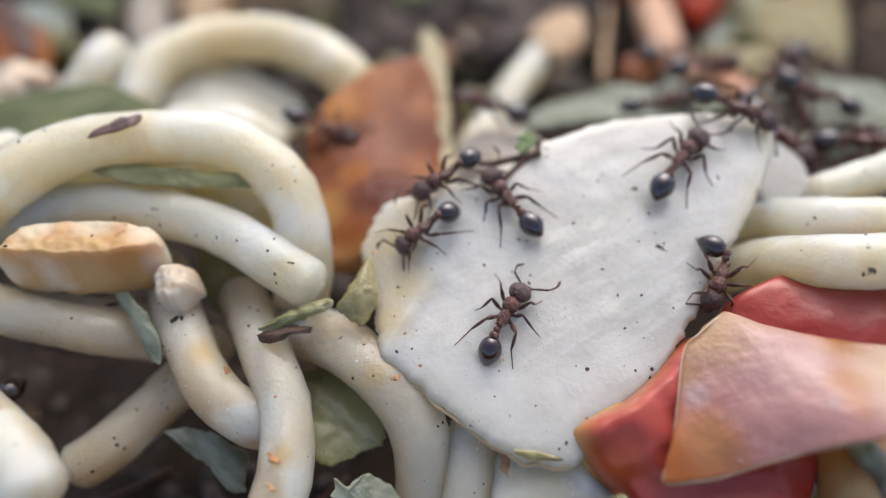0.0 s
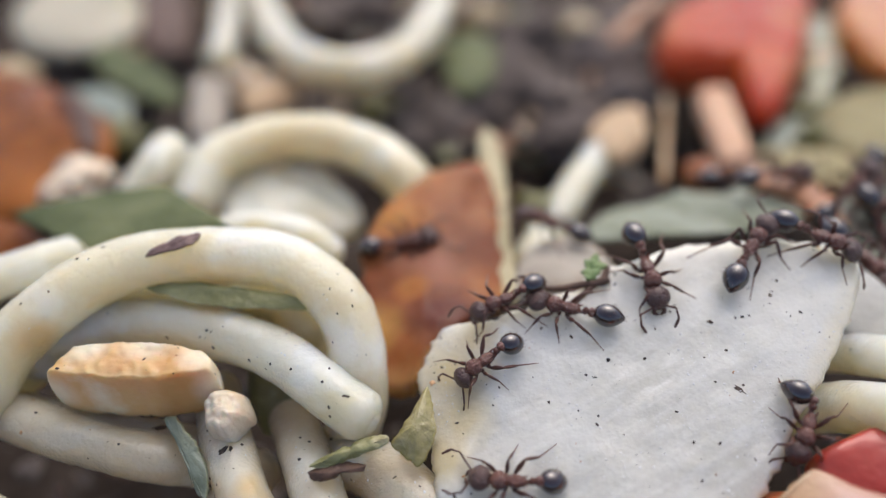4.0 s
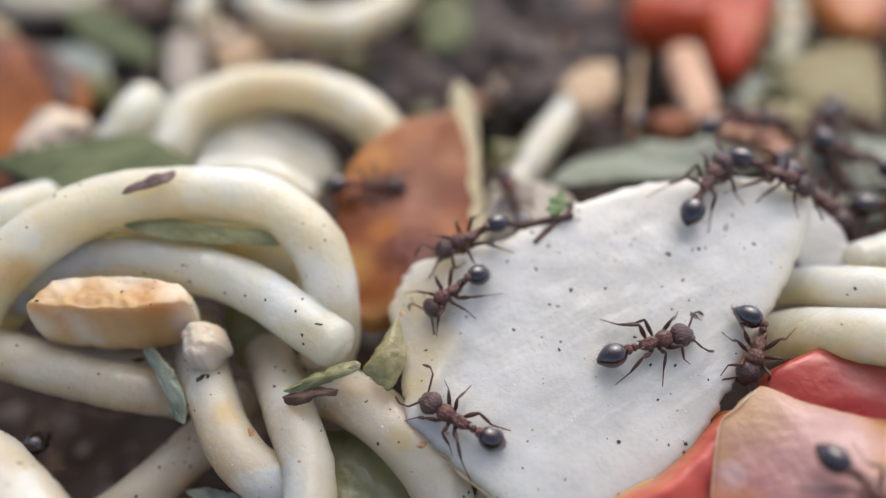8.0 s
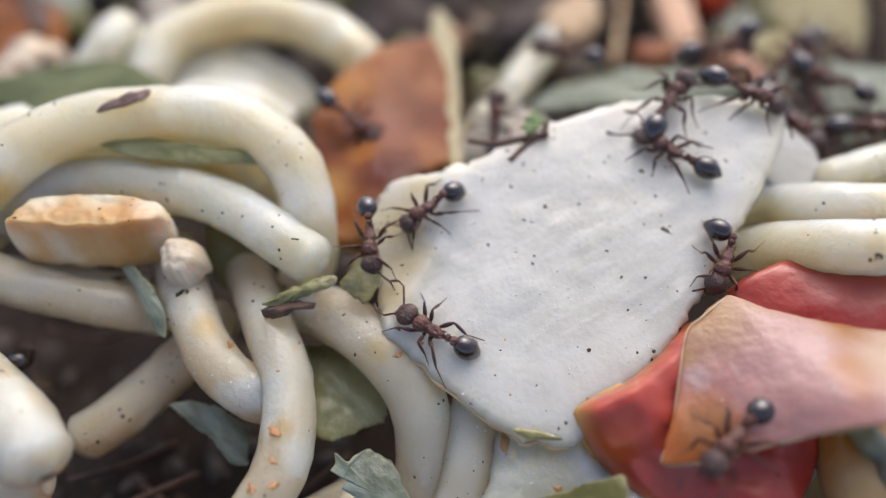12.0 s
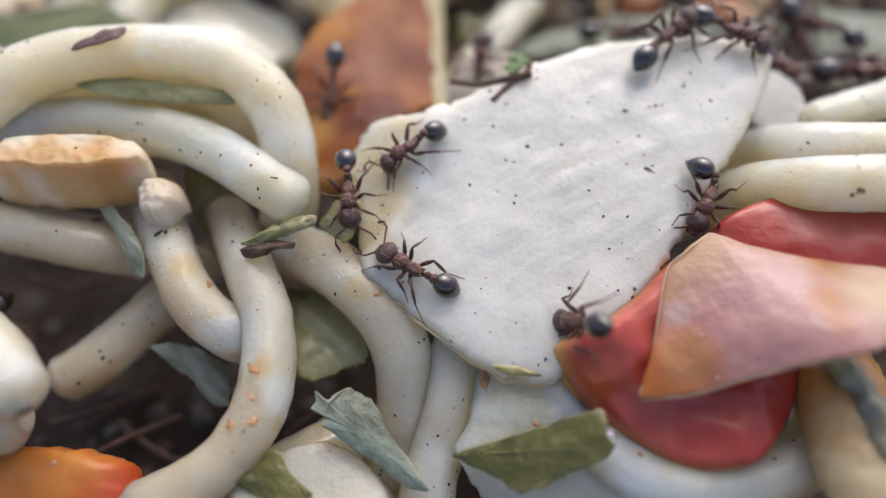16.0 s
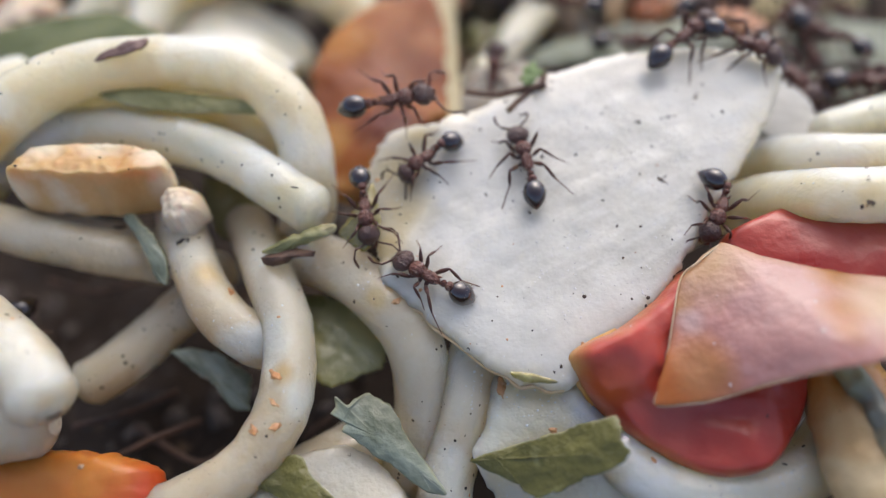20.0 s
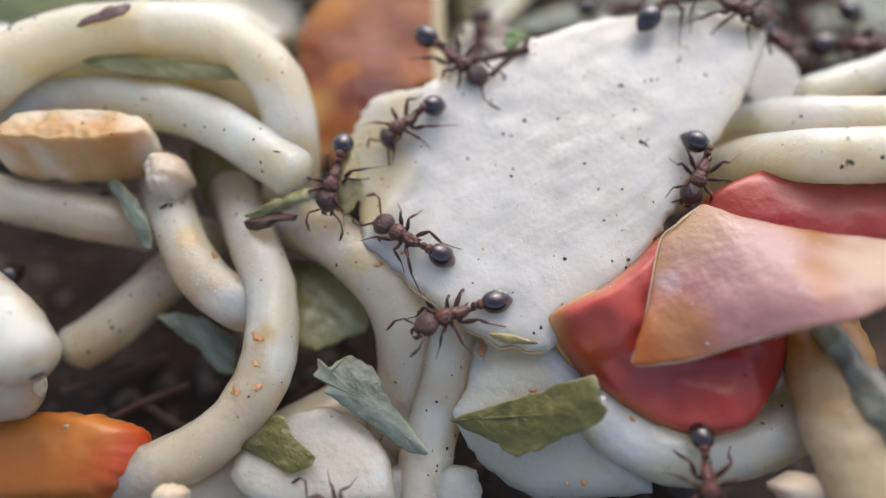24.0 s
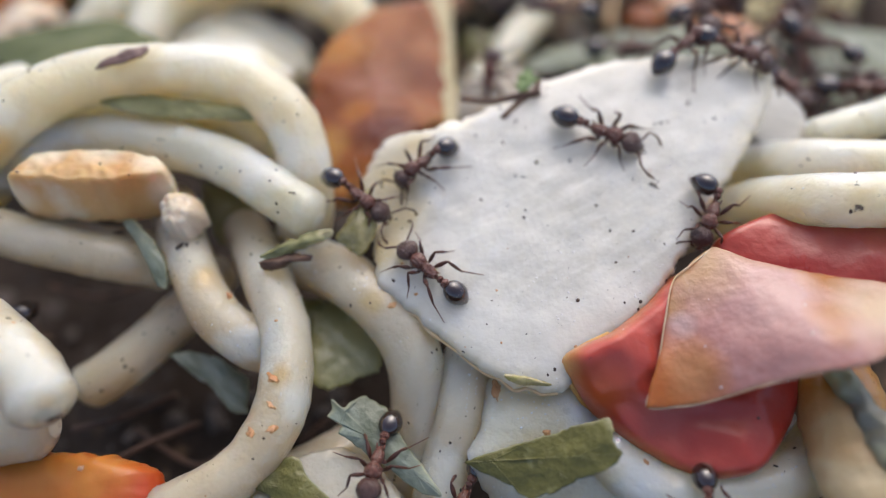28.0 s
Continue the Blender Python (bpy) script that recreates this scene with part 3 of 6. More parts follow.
lower = [p for p in rim_line if p.y < 18.6 and p.x < 4.9]
lower.sort(key=lambda p: p.x)
part("dry_rim", tube(lower[::3], 0.07, 90, 6, 0.5, 0.6), EDGE, slice_, "thin pale brown dried rim")
part("torn_tip", sheet([(2.61, 14.59, 9.40), (3.36, 14.58, 9.30), (4.43, 14.41, 9.10), (3.16, 14.47, 9.00)], 0.12, 0.05, 0.05, 2.0, 40, 6, 0.06), YSKIN, slice_, "thin greenish torn tip")
thing("vegetable_slice", sheet([(14.96, 29.50, 12.20), (16.22, 29.83, 12.20), (17.05, 28.35, 12.10), (17.04, 26.66, 11.90), (16.41, 25.81, 11.70), (14.56, 25.93, 11.60), (13.92, 27.43, 11.80)], 0.4, 0.1, 0.1, 0.5, 90, 14, 0.1, 6.0, sharp=0.3, soft=0.1), GREYV, "pale greyish slice under the large slice", "vegetable slice")
tomato = thing("tomato_piece", sheet([(4.83, 15.26, 9.50), (6.62, 16.20, 10.00), (8.02, 17.26, 10.30), (9.94, 19.24, 10.20), (12.45, 18.72, 9.80), (14.27, 16.51, 8.60), (13.56, 13.98, 7.60), (11.89, 12.21, 7.00), (9.84, 12.03, 6.60), (7.81, 12.94, 6.80), (6.08, 14.04, 7.60)], 2.2, 0.4, 0.38, 0.42, 150, 26, soft=0.12), RED, "glossy red piece of tomato under an onion skin", "tomato")
thing("tomato_piece", sheet([(11.05, 19.81, 10.80), (12.63, 20.67, 11.60), (15.25, 21.49, 12.00), (17.66, 20.80, 12.20), (19.18, 19.05, 12.20), (18.03, 17.39, 11.40), (14.40, 17.27, 10.80), (11.92, 18.16, 10.40)], 1.6, 0.4, 0.25, 0.3, soft=0.15), RED, "glossy red piece of tomato beside noodles", "tomato")
film = thing("onion_skin", sheet([(10.69, 18.99, 12.00), (12.22, 17.97, 12.20), (14.44, 17.24, 12.40), (17.08, 16.45, 12.70), (16.63, 14.36, 12.70), (14.68, 13.31, 12.40), (13.17, 13.22, 11.90), (11.64, 13.39, 10.90), (9.71, 13.24, 9.90), (7.64, 13.15, 9.60), (8.25, 14.90, 10.50), (9.04, 17.67, 11.50)], 0.16, 0.35, 0.12, 0.35, 140, 20, 0.04, 5.0, sharp=0.6), FILM, "thin pinkish translucent onion skin with brown edges", "onion skin")
part("dried_edge", tube([(10.65, 18.88, 12.05), (9.68, 18.10, 11.85), (9.02, 17.59, 11.52), (8.54, 16.06, 11.05), (8.24, 14.88, 10.52), (7.90, 13.86, 10.00), (7.68, 13.18, 9.62), (8.72, 13.15, 9.75), (9.70, 13.23, 9.92), (11.63, 13.37, 10.92), (13.15, 13.21, 11.92)], 0.032, 60, 8, 0.3, 0.7), EDGE, film, "thin pale brown dried edge")
part("torn_edge", tube([(6.62, 16.17, 10.00), (5.74, 15.78, 9.80), (4.87, 15.26, 9.50), (5.09, 14.63, 9.00), (6.06, 14.03, 7.70)], 0.11, 40, 8, 0.4, 0.8), EDGE_O, tomato, "orange torn edge")
toasted = thing("crumb", sheet([(-17.93, 21.41, 11.90), (-17.48, 22.73, 11.90), (-14.74, 23.14, 11.90), (-11.81, 22.82, 11.90), (-11.21, 21.81, 11.80), (-13.38, 21.26, 11.80), (-16.10, 21.24, 11.80)], 2.6, 0.05, 0.17, 1.0, 150, 24, 0.05, 2.0, sharp=0.55, soft=0.12), NUT, "toasted orange and white crumb lying on noodles", "crumb")
thing("crumb", sheet([(-11.77, 21.31, 11.00), (-11.28, 21.86, 11.40), (-10.22, 21.76, 11.40), (-9.90, 20.83, 11.20), (-10.49, 20.02, 11.00), (-11.38, 20.26, 10.80)], 1.6, 0.2, 0.24, 1.4, 90, 14, 0.07, 5.0, sharp=0.3, soft=0.4), CRUST, "small pale crumb on a noodle", "crumb")
pepper = thing("pepper_piece", sheet([(-1.11, 38.99, 11.60), (-4.13, 37.15, 11.97), (-6.06, 34.73, 11.56), (-7.16, 31.61, 10.99), (-6.27, 27.80, 10.21), (-5.32, 24.04, 9.48), (-3.80, 23.65, 9.67), (-3.14, 24.81, 10.56), (-1.86, 26.30, 11.00), (0.13, 28.66, 10.57), (0.11, 34.43, 10.67)], 1.1, 0.4, 0.16, 0.5, 130, 20, 0.12, 1.0, sharp=0.6, soft=0.05), PEPPER, "upright orange-brown piece of cooked pepper", "pepper")
part("peeling_skin", sheet([(-2.36, 35.74, 11.68), (-1.33, 37.32, 11.63), (-0.61, 33.75, 11.16), (-0.86, 30.69, 11.07), (-2.10, 29.29, 11.52), (-3.04, 31.65, 11.64)], 0.12, 0.15, 0.1, 0.8, 70, 10, 0.1, 4.0, sharp=0.1), PEPPER, pepper, "darker peeling skin")
thing("vegetable_chunk", sheet([(-16.88, 39.03, 9.60), (-15.45, 41.45, 9.60), (-12.36, 41.65, 9.00), (-9.34, 40.14, 8.20), (-8.35, 37.82, 7.60), (-11.28, 35.86, 8.20), (-14.58, 35.22, 9.00)], 1.0, 0.3, 0.2, 0.5, 80, 12, 0.1), NOODLE, "smooth white vegetable piece inside a noodle loop", "vegetable chunk")
thing("dry_stem", sheet([(-1.08, 44.01, 11.26), (-0.29, 42.65, 11.17), (0.19, 39.59, 10.96), (0.31, 36.51, 10.90), (0.49, 32.49, 10.90), (0.69, 28.65, 10.90), (-0.36, 28.62, 10.90), (-0.54, 32.46, 10.90), (-0.80, 35.93, 10.90), (-1.25, 39.27, 10.94), (-1.45, 42.13, 11.14)], 0.35, 0.25, 0.1, 0.6, 90, 10, 0.06, 2.0, sharp=0.2, soft=0.3), STRAW, "pale dry stem standing behind the slice", "stem")


def build_leaf(line, m, label, thick, veins=5, sharp=0.6, dome=0.12, ragged=0.12, bumps=0.08):
    """A torn leaf flake: its blade, a midrib and side veins standing a little proud."""
    keep = []
    leaf = thing("leaf", sheet(line, thick, dome, bumps, 0.9, 120, 12, ragged, len(label) * 1.3, sharp=sharp, keep=keep), m, label, "leaf", "leaf flakes")
    flat, at = keep[0]
    n = len(flat)
    ends = max(((i, j) for i in range(0, n, 5) for j in range(0, n, 5)), key=lambda e: ((flat[e[0]] - flat[e[1]]) ** 2).sum())
    root, tip = flat[ends[0]] * 0.97, flat[ends[1]] * 0.97

    def rib(a, b, radius):
        pts = [tuple(at(a + (b - a) * w, 0.7, 1.0) / MM) for w in (0, 0.25, 0.5, 0.75, 1)]
        part("vein", tube(pts, radius, 16, 6, 0.1, 0.6, ends=(0.2, 0.2), taper=lambda w: 1.1 - 0.7 * w), m, leaf)

    rib(root, tip, 0.05)
    for k in range(veins):
        w = (k + 0.6) / (veins + 0.6)
        start = root + (tip - root) * w
        for way in (1, -1):
            far = flat[(ends[0] + way * int((ends[1] - ends[0]) * way % n * min(0.95, w + 0.16))) % n]
            rib(start, start + (far - start) * 0.86, 0.03)
    return leaf


build_leaf([(-26.68, 34.14, 11.01), (-23.06, 34.52, 11.96), (-18.03, 34.79, 12.64), (-15.72, 32.72, 13.08), (-13.02, 30.44, 13.23), (-15.94, 29.63, 12.48), (-20.22, 30.15, 11.91), (-23.34, 32.07, 11.36)], LEAF_B, "dull green leaf piece behind a noodle", 0.3)
build_leaf([(4.14, 33.41, 10.66), (4.91, 35.61, 10.11), (6.26, 37.75, 9.46), (8.33, 38.08, 9.68), (10.38, 39.10, 9.96), (12.82, 38.69, 10.04), (14.26, 39.74, 10.42), (16.33, 39.37, 10.57), (16.39, 36.96, 10.79), (15.67, 35.10, 10.94), (11.50, 33.29, 11.47), (7.26, 32.90, 11.35)], LEAF_P, "grey-green leaf behind the vegetable slice", 0.3)
build_leaf([(17.70, 36.70, 10.90), (20.49, 39.71, 10.90), (22.64, 38.26, 10.90), (25.33, 37.63, 10.90), (25.24, 33.26, 10.90), (21.17, 30.70, 10.90), (18.03, 29.98, 10.90), (17.52, 32.73, 10.90)], LEAF_P, "pale grey-green leaf beneath a cluster of ants", 0.3)
build_leaf([(-4.20, 14.71, 7.30), (-3.65, 14.29, 7.35), (-2.92, 14.90, 7.30), (-1.96, 14.49, 7.10), (-1.30, 13.40, 6.80), (-0.76, 12.77, 6.50), (-0.12, 12.04, 6.20), (0.39, 11.37, 5.90), (-0.37, 11.49, 5.80), (-1.06, 11.83, 6.00), (-1.83, 12.41, 6.30), (-2.62, 12.68, 6.50), (-3.22, 13.17, 6.70), (-3.87, 13.45, 6.90), (-3.69, 13.74, 6.95), (-4.27, 14.03, 7.10), (-4.08, 14.27, 7.20)], LEAF_G, "grey-green dried leaf flake leaning on noodles", 0.16, 4, 0.85, 0.15, 0.1)
build_leaf([(1.15, 12.15, 7.20), (2.25, 12.44, 7.55), (3.36, 12.63, 7.90), (4.45, 12.81, 8.30), (5.40, 12.92, 8.80), (6.38, 12.97, 9.20), (6.53, 12.50, 9.10), (6.40, 12.13, 8.90), (6.76, 11.81, 8.70), (6.62, 11.53, 8.50), (5.73, 11.25, 8.00), (5.17, 11.23, 7.80), (4.71, 11.04, 7.40), (3.55, 10.84, 6.90), (3.11, 11.25, 6.90), (2.26, 11.64, 6.95)], LEAF, "olive green leaf flake with pale torn edge", 0.16, 3, 0.9, 0.02, 0.1)
build_leaf([(-6.97, 11.54, 6.55), (-6.54, 11.80, 6.69), (-6.00, 12.15, 6.86), (-5.41, 12.38, 6.99), (-5.09, 12.27, 6.94), (-4.86, 11.82, 6.73), (-4.34, 11.36, 6.53), (-3.84, 10.99, 6.37), (-3.94, 10.68, 6.22), (-4.25, 10.56, 6.16), (-4.70, 10.40, 6.07), (-5.46, 10.75, 6.22), (-6.25, 11.10, 6.36), (-6.85, 11.29, 6.44)], LEAF, "ribbed olive leaf flake between noodles", 0.16, 4, 0.8, 0.12, 0.03)
build_leaf([(-6.16, 19.68, 7.60), (-4.66, 19.45, 7.60), (-3.13, 18.57, 7.40), (-2.33, 17.26, 7.00), (-2.49, 16.41, 6.80), (-3.38, 16.04, 6.70), (-4.26, 15.68, 6.60), (-5.17, 15.73, 6.70), (-5.70, 17.32, 7.20)], LEAF_W, "olive wet leaf below the noodles", 0.2, 4)
build_leaf([(-11.51, 17.17, 6.60), (-10.67, 17.36, 6.60), (-9.50, 17.24, 6.40), (-8.09, 16.41, 6.00), (-8.01, 15.17, 5.60), (-8.62, 15.02, 5.60), (-9.62, 15.96, 6.00), (-10.55, 16.49, 6.30)], LEAF_G, "dark wet leaf in the gap under noodles", 0.2, 4)
build_leaf([(-11.40, 24.95, 9.60), (-9.81, 24.69, 9.60), (-8.54, 23.81, 9.20), (-8.77, 22.60, 8.40), (-10.23, 22.38, 8.20), (-11.09, 23.70, 8.80)], LEAF_W, "olive wet leaf squeezed under noodles", 0.2, 4)
build_leaf([(-7.21, 19.02, 10.95), (-6.94, 19.30, 11.05), (-6.41, 19.47, 11.20), (-6.15, 19.63, 11.30), (-5.60, 19.86, 11.40), (-4.99, 20.09, 11.50), (-4.37, 20.19, 11.55), (-4.30, 19.91, 11.45), (-4.69, 19.67, 11.30), (-5.13, 19.57, 11.20), (-5.56, 19.33, 11.05), (-6.13, 19.17, 10.95), (-6.68, 18.94, 10.85)], LEAF_O, "small olive herb flake on a noodle", 0.18, 5, 0.9, 0.18, 0.16, 0.14)
build_leaf([(-15.66, 25.71, 14.10), (-13.88, 25.80, 14.10), (-11.83, 25.39, 14.10), (-9.92, 25.25, 14.00), (-7.75, 24.95, 13.80), (-7.87, 24.66, 13.60), (-9.80, 24.51, 13.70), (-11.94, 24.58, 13.70), (-13.90, 24.87, 13.80), (-15.27, 25.43, 13.90)], LEAF_O, "thin green herb strip between two noodles", 0.16, 3, 0.4)
build_leaf([(-40.00, 68.49, 6.40), (-33.61, 65.18, 6.80), (-26.12, 57.19, 7.00), (-26.40, 55.02, 6.60), (-33.29, 60.01, 6.00)], LEAF_B, "long green leaf among scattered scraps", 0.4, 4, 0.3)
build_leaf([(-35.54, 56.67, 6.60), (-32.99, 57.57, 6.80), (-29.28, 54.64, 7.00), (-28.18, 51.07, 7.00), (-31.31, 51.41, 6.60), (-33.57, 52.93, 6.60)], LEAF_G, "pale grey-green leaf scrap", 0.4, 4, 0.3)
build_leaf([(19.29, 52.74, 7.00), (22.40, 53.76, 7.20), (24.98, 51.41, 7.40), (23.11, 47.76, 7.40), (19.73, 47.78, 7.40), (18.57, 49.56, 7.20)], LEAF_G, "pale grey-green leaf beside cooked scraps", 0.4, 4, 0.3)
build_leaf([(-5.02, 69.08, 6.00), (-2.43, 70.84, 6.40), (-0.29, 66.59, 6.60), (-0.74, 60.64, 6.20), (-3.07, 59.30, 5.80), (-4.72, 63.52, 5.80)], LEAF_B, "small round green leaf on the soil", 0.4, 4, 0.1)

def scrap(line, m, name, label, thick, sharp, bumps):
    """A piece of food lying about: an outline with thickness, domed and uneven."""
    return thing(name, sheet(line, thick, 0.35, bumps, 0.5, 80, 12, 0.1, len(label) * 0.7, sharp=sharp, soft=0.3 if thick > 0.8 else 0.0), m, label, name.replace("_", " "))


scrap([(-18.03, 12.13, 6.00), (-15.48, 12.71, 6.20), (-12.27, 12.54, 6.20), (-10.57, 12.08, 6.00), (-10.33, 10.50, 5.40), (-11.66, 9.53, 5.00), (-17.22, 9.39, 5.00)], ORANGE, "carrot_piece", "orange piece of cooked carrot among noodles", 2.2, 0.5, 0.12)
chunk = scrap([(2.04, 15.69, 7.40), (3.27, 15.99, 8.00), (5.14, 15.47, 8.20), (6.50, 13.67, 7.40), (7.79, 12.32, 6.40), (8.74, 10.32, 5.40), (4.59, 10.34, 4.60), (2.42, 11.48, 5.00), (1.24, 12.65, 6.60), (1.82, 13.81, 7.00)], NOODLE, "vegetable_chunk", "white vegetable chunk under a leaf flake", 1.2, 0.5, 0.12)
thing("vegetable_chunk", sheet([(-6.08, 12.64, 6.02), (-5.39, 12.90, 5.96), (-3.72, 13.43, 5.81), (-2.76, 13.01, 5.66), (-1.96, 12.45, 5.50), (-1.31, 11.74, 5.36), (-1.00, 10.77, 5.22), (-0.94, 9.81, 5.12), (-3.48, 9.44, 5.39), (-6.02, 9.46, 5.69), (-7.07, 10.36, 5.91), (-6.66, 11.85, 6.01)], 0.6, 0.04, 0.03, 0.5, 80, 12, 0.06, 3.3, sharp=0.7, soft=0.12), NOODLE_SHADED, "wet white vegetable piece beneath two leaf flakes", "vegetable chunk")
scrap([(-4.34, 12.43, 3.90), (-3.23, 13.27, 4.30), (-1.34, 12.76, 3.90), (-0.57, 11.14, 3.20), (-2.36, 10.48, 3.00), (-4.16, 10.87, 3.60)], NOODLE, "vegetable_chunk", "white vegetable chunk beneath noodles", 1.0, 0.5, 0.12)
scrap([(-2.03, 11.19, 4.40), (-0.26, 11.85, 4.60), (2.22, 11.44, 4.60), (2.23, 9.96, 3.80), (-1.51, 9.86, 3.80)], NOODLE, "vegetable_chunk", "small white vegetable chunk near the soil", 1.0, 0.5, 0.12)
scrap([(12.87, 62.19, 8.00), (14.57, 67.77, 8.20), (17.78, 71.60, 8.30), (22.08, 73.54, 8.40), (23.82, 69.35, 8.40), (21.46, 61.33, 8.20), (18.52, 58.16, 7.80), (15.33, 58.51, 7.60), (13.27, 59.50, 7.60)], TOMATO_B, "tomato_piece", "bright red lump of cooked tomato", 4.0, 0.2, 0.3)
scrap([(22.26, 74.09, 8.20), (26.82, 77.40, 8.40), (28.90, 73.05, 8.60), (25.67, 63.88, 8.60), (22.56, 56.38, 8.60), (19.82, 50.94, 8.60), (18.11, 49.86, 8.50), (17.87, 52.99, 8.40), (18.51, 58.93, 8.30), (19.58, 65.95, 8.20)], TOMATO_B, "tomato_piece", "drooping red lobe of cooked tomato", 3.4, 0.2, 0.3)
scrap([(29.79, 74.72, 6.00), (32.73, 75.50, 6.00), (28.86, 63.28, 6.40), (25.56, 55.86, 6.60), (23.85, 55.80, 6.60), (26.34, 64.74, 6.20)], LEAF_W, "vegetable_skin", "olive brown strip of vegetable skin", 1.2, 0.3, 0.15)
scrap([(14.33, 39.99, 11.00), (16.73, 39.29, 11.00), (18.00, 36.65, 11.00), (17.64, 33.78, 11.00), (16.67, 34.42, 11.00), (15.72, 36.95, 11.00), (13.91, 38.33, 11.00)], PEACH_O, "tomato_skin", "pale orange strip of cooked skin behind the ants", 0.5, 0.3, 0.1)
scrap([(11.71, 44.15, 8.40), (13.11, 44.56, 8.60), (14.23, 43.29, 8.60), (12.87, 41.65, 8.40), (11.65, 42.20, 8.20)], PEPPER, "pepper_piece", "small orange-brown cooked pepper scrap", 1.2, 0.3, 0.1)
scrap([(-25.80, 59.56, 6.60), (-22.84, 58.72, 6.80), (-20.66, 52.28, 7.20), (-19.87, 46.35, 7.60), (-22.44, 48.52, 7.40), (-24.33, 54.34, 7.00)], PALE, "vegetable_chunk", "pale beige vegetable strip", 1.6, 0.3, 0.1)
scrap([(-21.78, 57.79, 6.00), (-19.66, 58.99, 6.20), (-18.10, 62.83, 6.20), (-16.30, 60.15, 6.20), (-16.87, 55.25, 6.40), (-19.68, 53.77, 6.40)], TAN, "crust_piece", "tan curved crust piece", 1.4, 0.2, 0.1)
scrap([(6.93, 79.87, 4.00), (9.29, 83.10, 4.00), (10.55, 77.95, 4.20), (9.00, 71.21, 4.40), (6.99, 72.92, 4.20)], PALE, "pebble", "whitish small pebble on soil", 2.0, 0.2, 0.1)
scrap([(-4.90, 90.74, 3.00), (-0.87, 87.89, 3.40), (0.70, 80.71, 3.60), (-1.97, 77.60, 3.60), (-4.20, 81.59, 3.20)], TAN, "crust_piece", "tan crust lump on soil", 2.0, 0.2, 0.1)
scrap([(-28.14, 40.68, 8.60), (-27.68, 42.39, 9.00), (-25.36, 41.50, 9.20), (-24.31, 39.31, 9.00), (-25.67, 38.64, 8.80)], PALE, "vegetable_chunk", "whitish vegetable lump beside cooked pepper", 2.0, 0.2, 0.1)
scrap([(0.32, 28.85, 10.40), (0.94, 32.01, 10.20), (2.31, 33.45, 10.00), (4.37, 33.54, 10.00), (5.42, 31.75, 10.40), (5.31, 29.03, 10.80), (2.76, 28.16, 10.80)], PALE, "vegetable_chunk", "cream vegetable lump behind the slice", 1.6, 0.3, 0.15)
scrap([(31.07, 71.59, 7.00), (37.60, 83.83, 7.00), (43.11, 80.63, 7.00), (35.11, 62.21, 7.00), (31.03, 61.04, 7.00)], ORANGE, "carrot_piece", "orange chunk of cooked carrot on soil", 3.0, 0.3, 0.12)
scrap([(21.48, 49.08, 8.00), (24.94, 52.97, 8.60), (29.28, 52.36, 9.00), (25.79, 42.17, 8.60), (22.25, 42.91, 8.00)], YELLOW, "pepper_piece", "yellow chunk of cooked pepper", 2.8, 0.1, 0.12)
far_pepper = scrap([(-42.63, 55.43, 8.60), (-38.18, 55.24, 9.00), (-31.24, 50.43, 9.40), (-26.99, 46.85, 9.40), (-25.33, 42.14, 9.00), (-27.20, 39.47, 8.60), (-28.49, 37.06, 8.60), (-32.29, 37.15, 8.00)], PEPPER_D, "pepper_piece", "orange-brown cooked pepper piece", 2.0, 0.2, 0.12)
part("blister", sheet([(-32.00, 50.43, 10.40), (-30.22, 49.57, 10.40), (-27.41, 46.11, 10.50), (-25.75, 42.58, 10.50), (-26.66, 42.33, 10.30), (-28.85, 45.43, 10.30)], 0.3, 0.15, 0.15, 0.6, 60, 8, 0.15, 3.0, sharp=0.2, soft=0.3), BARK, far_pepper, "dark charred blister")
part("blister", sheet([(-35.34, 50.04, 10.20), (-33.56, 50.78, 10.30), (-31.25, 48.62, 10.30), (-30.79, 45.95, 10.20), (-33.30, 46.88, 10.10)], 0.3, 0.15, 0.15, 0.6, 60, 8, 0.15, 5.0, sharp=0.2, soft=0.3), PEPPER, far_pepper, "glossy orange blister")
scrap([(-30.80, 35.34, 9.00), (-27.10, 34.97, 9.40), (-24.29, 32.58, 9.40), (-25.88, 31.12, 9.00), (-28.55, 31.46, 9.00)], PEPPER_D, "pepper_piece", "dark orange-brown pepper scrap", 1.5, 0.2, 0.12)
scrap([(-50.23, 74.90, 6.00), (-50.04, 83.16, 6.00), (-41.05, 83.35, 6.00), (-35.32, 71.34, 6.40), (-37.52, 65.36, 6.40), (-44.25, 66.70, 6.00)], CREAM, "vegetable_chunk", "pale cream vegetable chunk", 2.0, 0.2, 0.12)
scrap([(-41.75, 84.37, 5.00), (-35.26, 84.51, 5.00), (-29.26, 68.49, 5.40), (-33.15, 67.11, 5.40)], BARK, "bark_piece", "brown bark piece on the soil", 2.0, 0.5, 0.12)
scrap([(15.00, 55.43, 7.60), (17.44, 56.05, 7.80), (16.26, 44.35, 8.60), (14.07, 43.91, 8.40)], PEACH, "crumb", "peach coloured crumb stick", 1.8, 0.5, 0.12)
scrap([(17.03, 46.71, 8.00), (21.16, 46.21, 8.40), (24.95, 43.38, 8.60), (22.24, 40.27, 9.00), (17.81, 42.47, 8.60)], YELLOW, "vegetable_chunk", "flat yellow vegetable strip", 1.0, 0.3, 0.12)
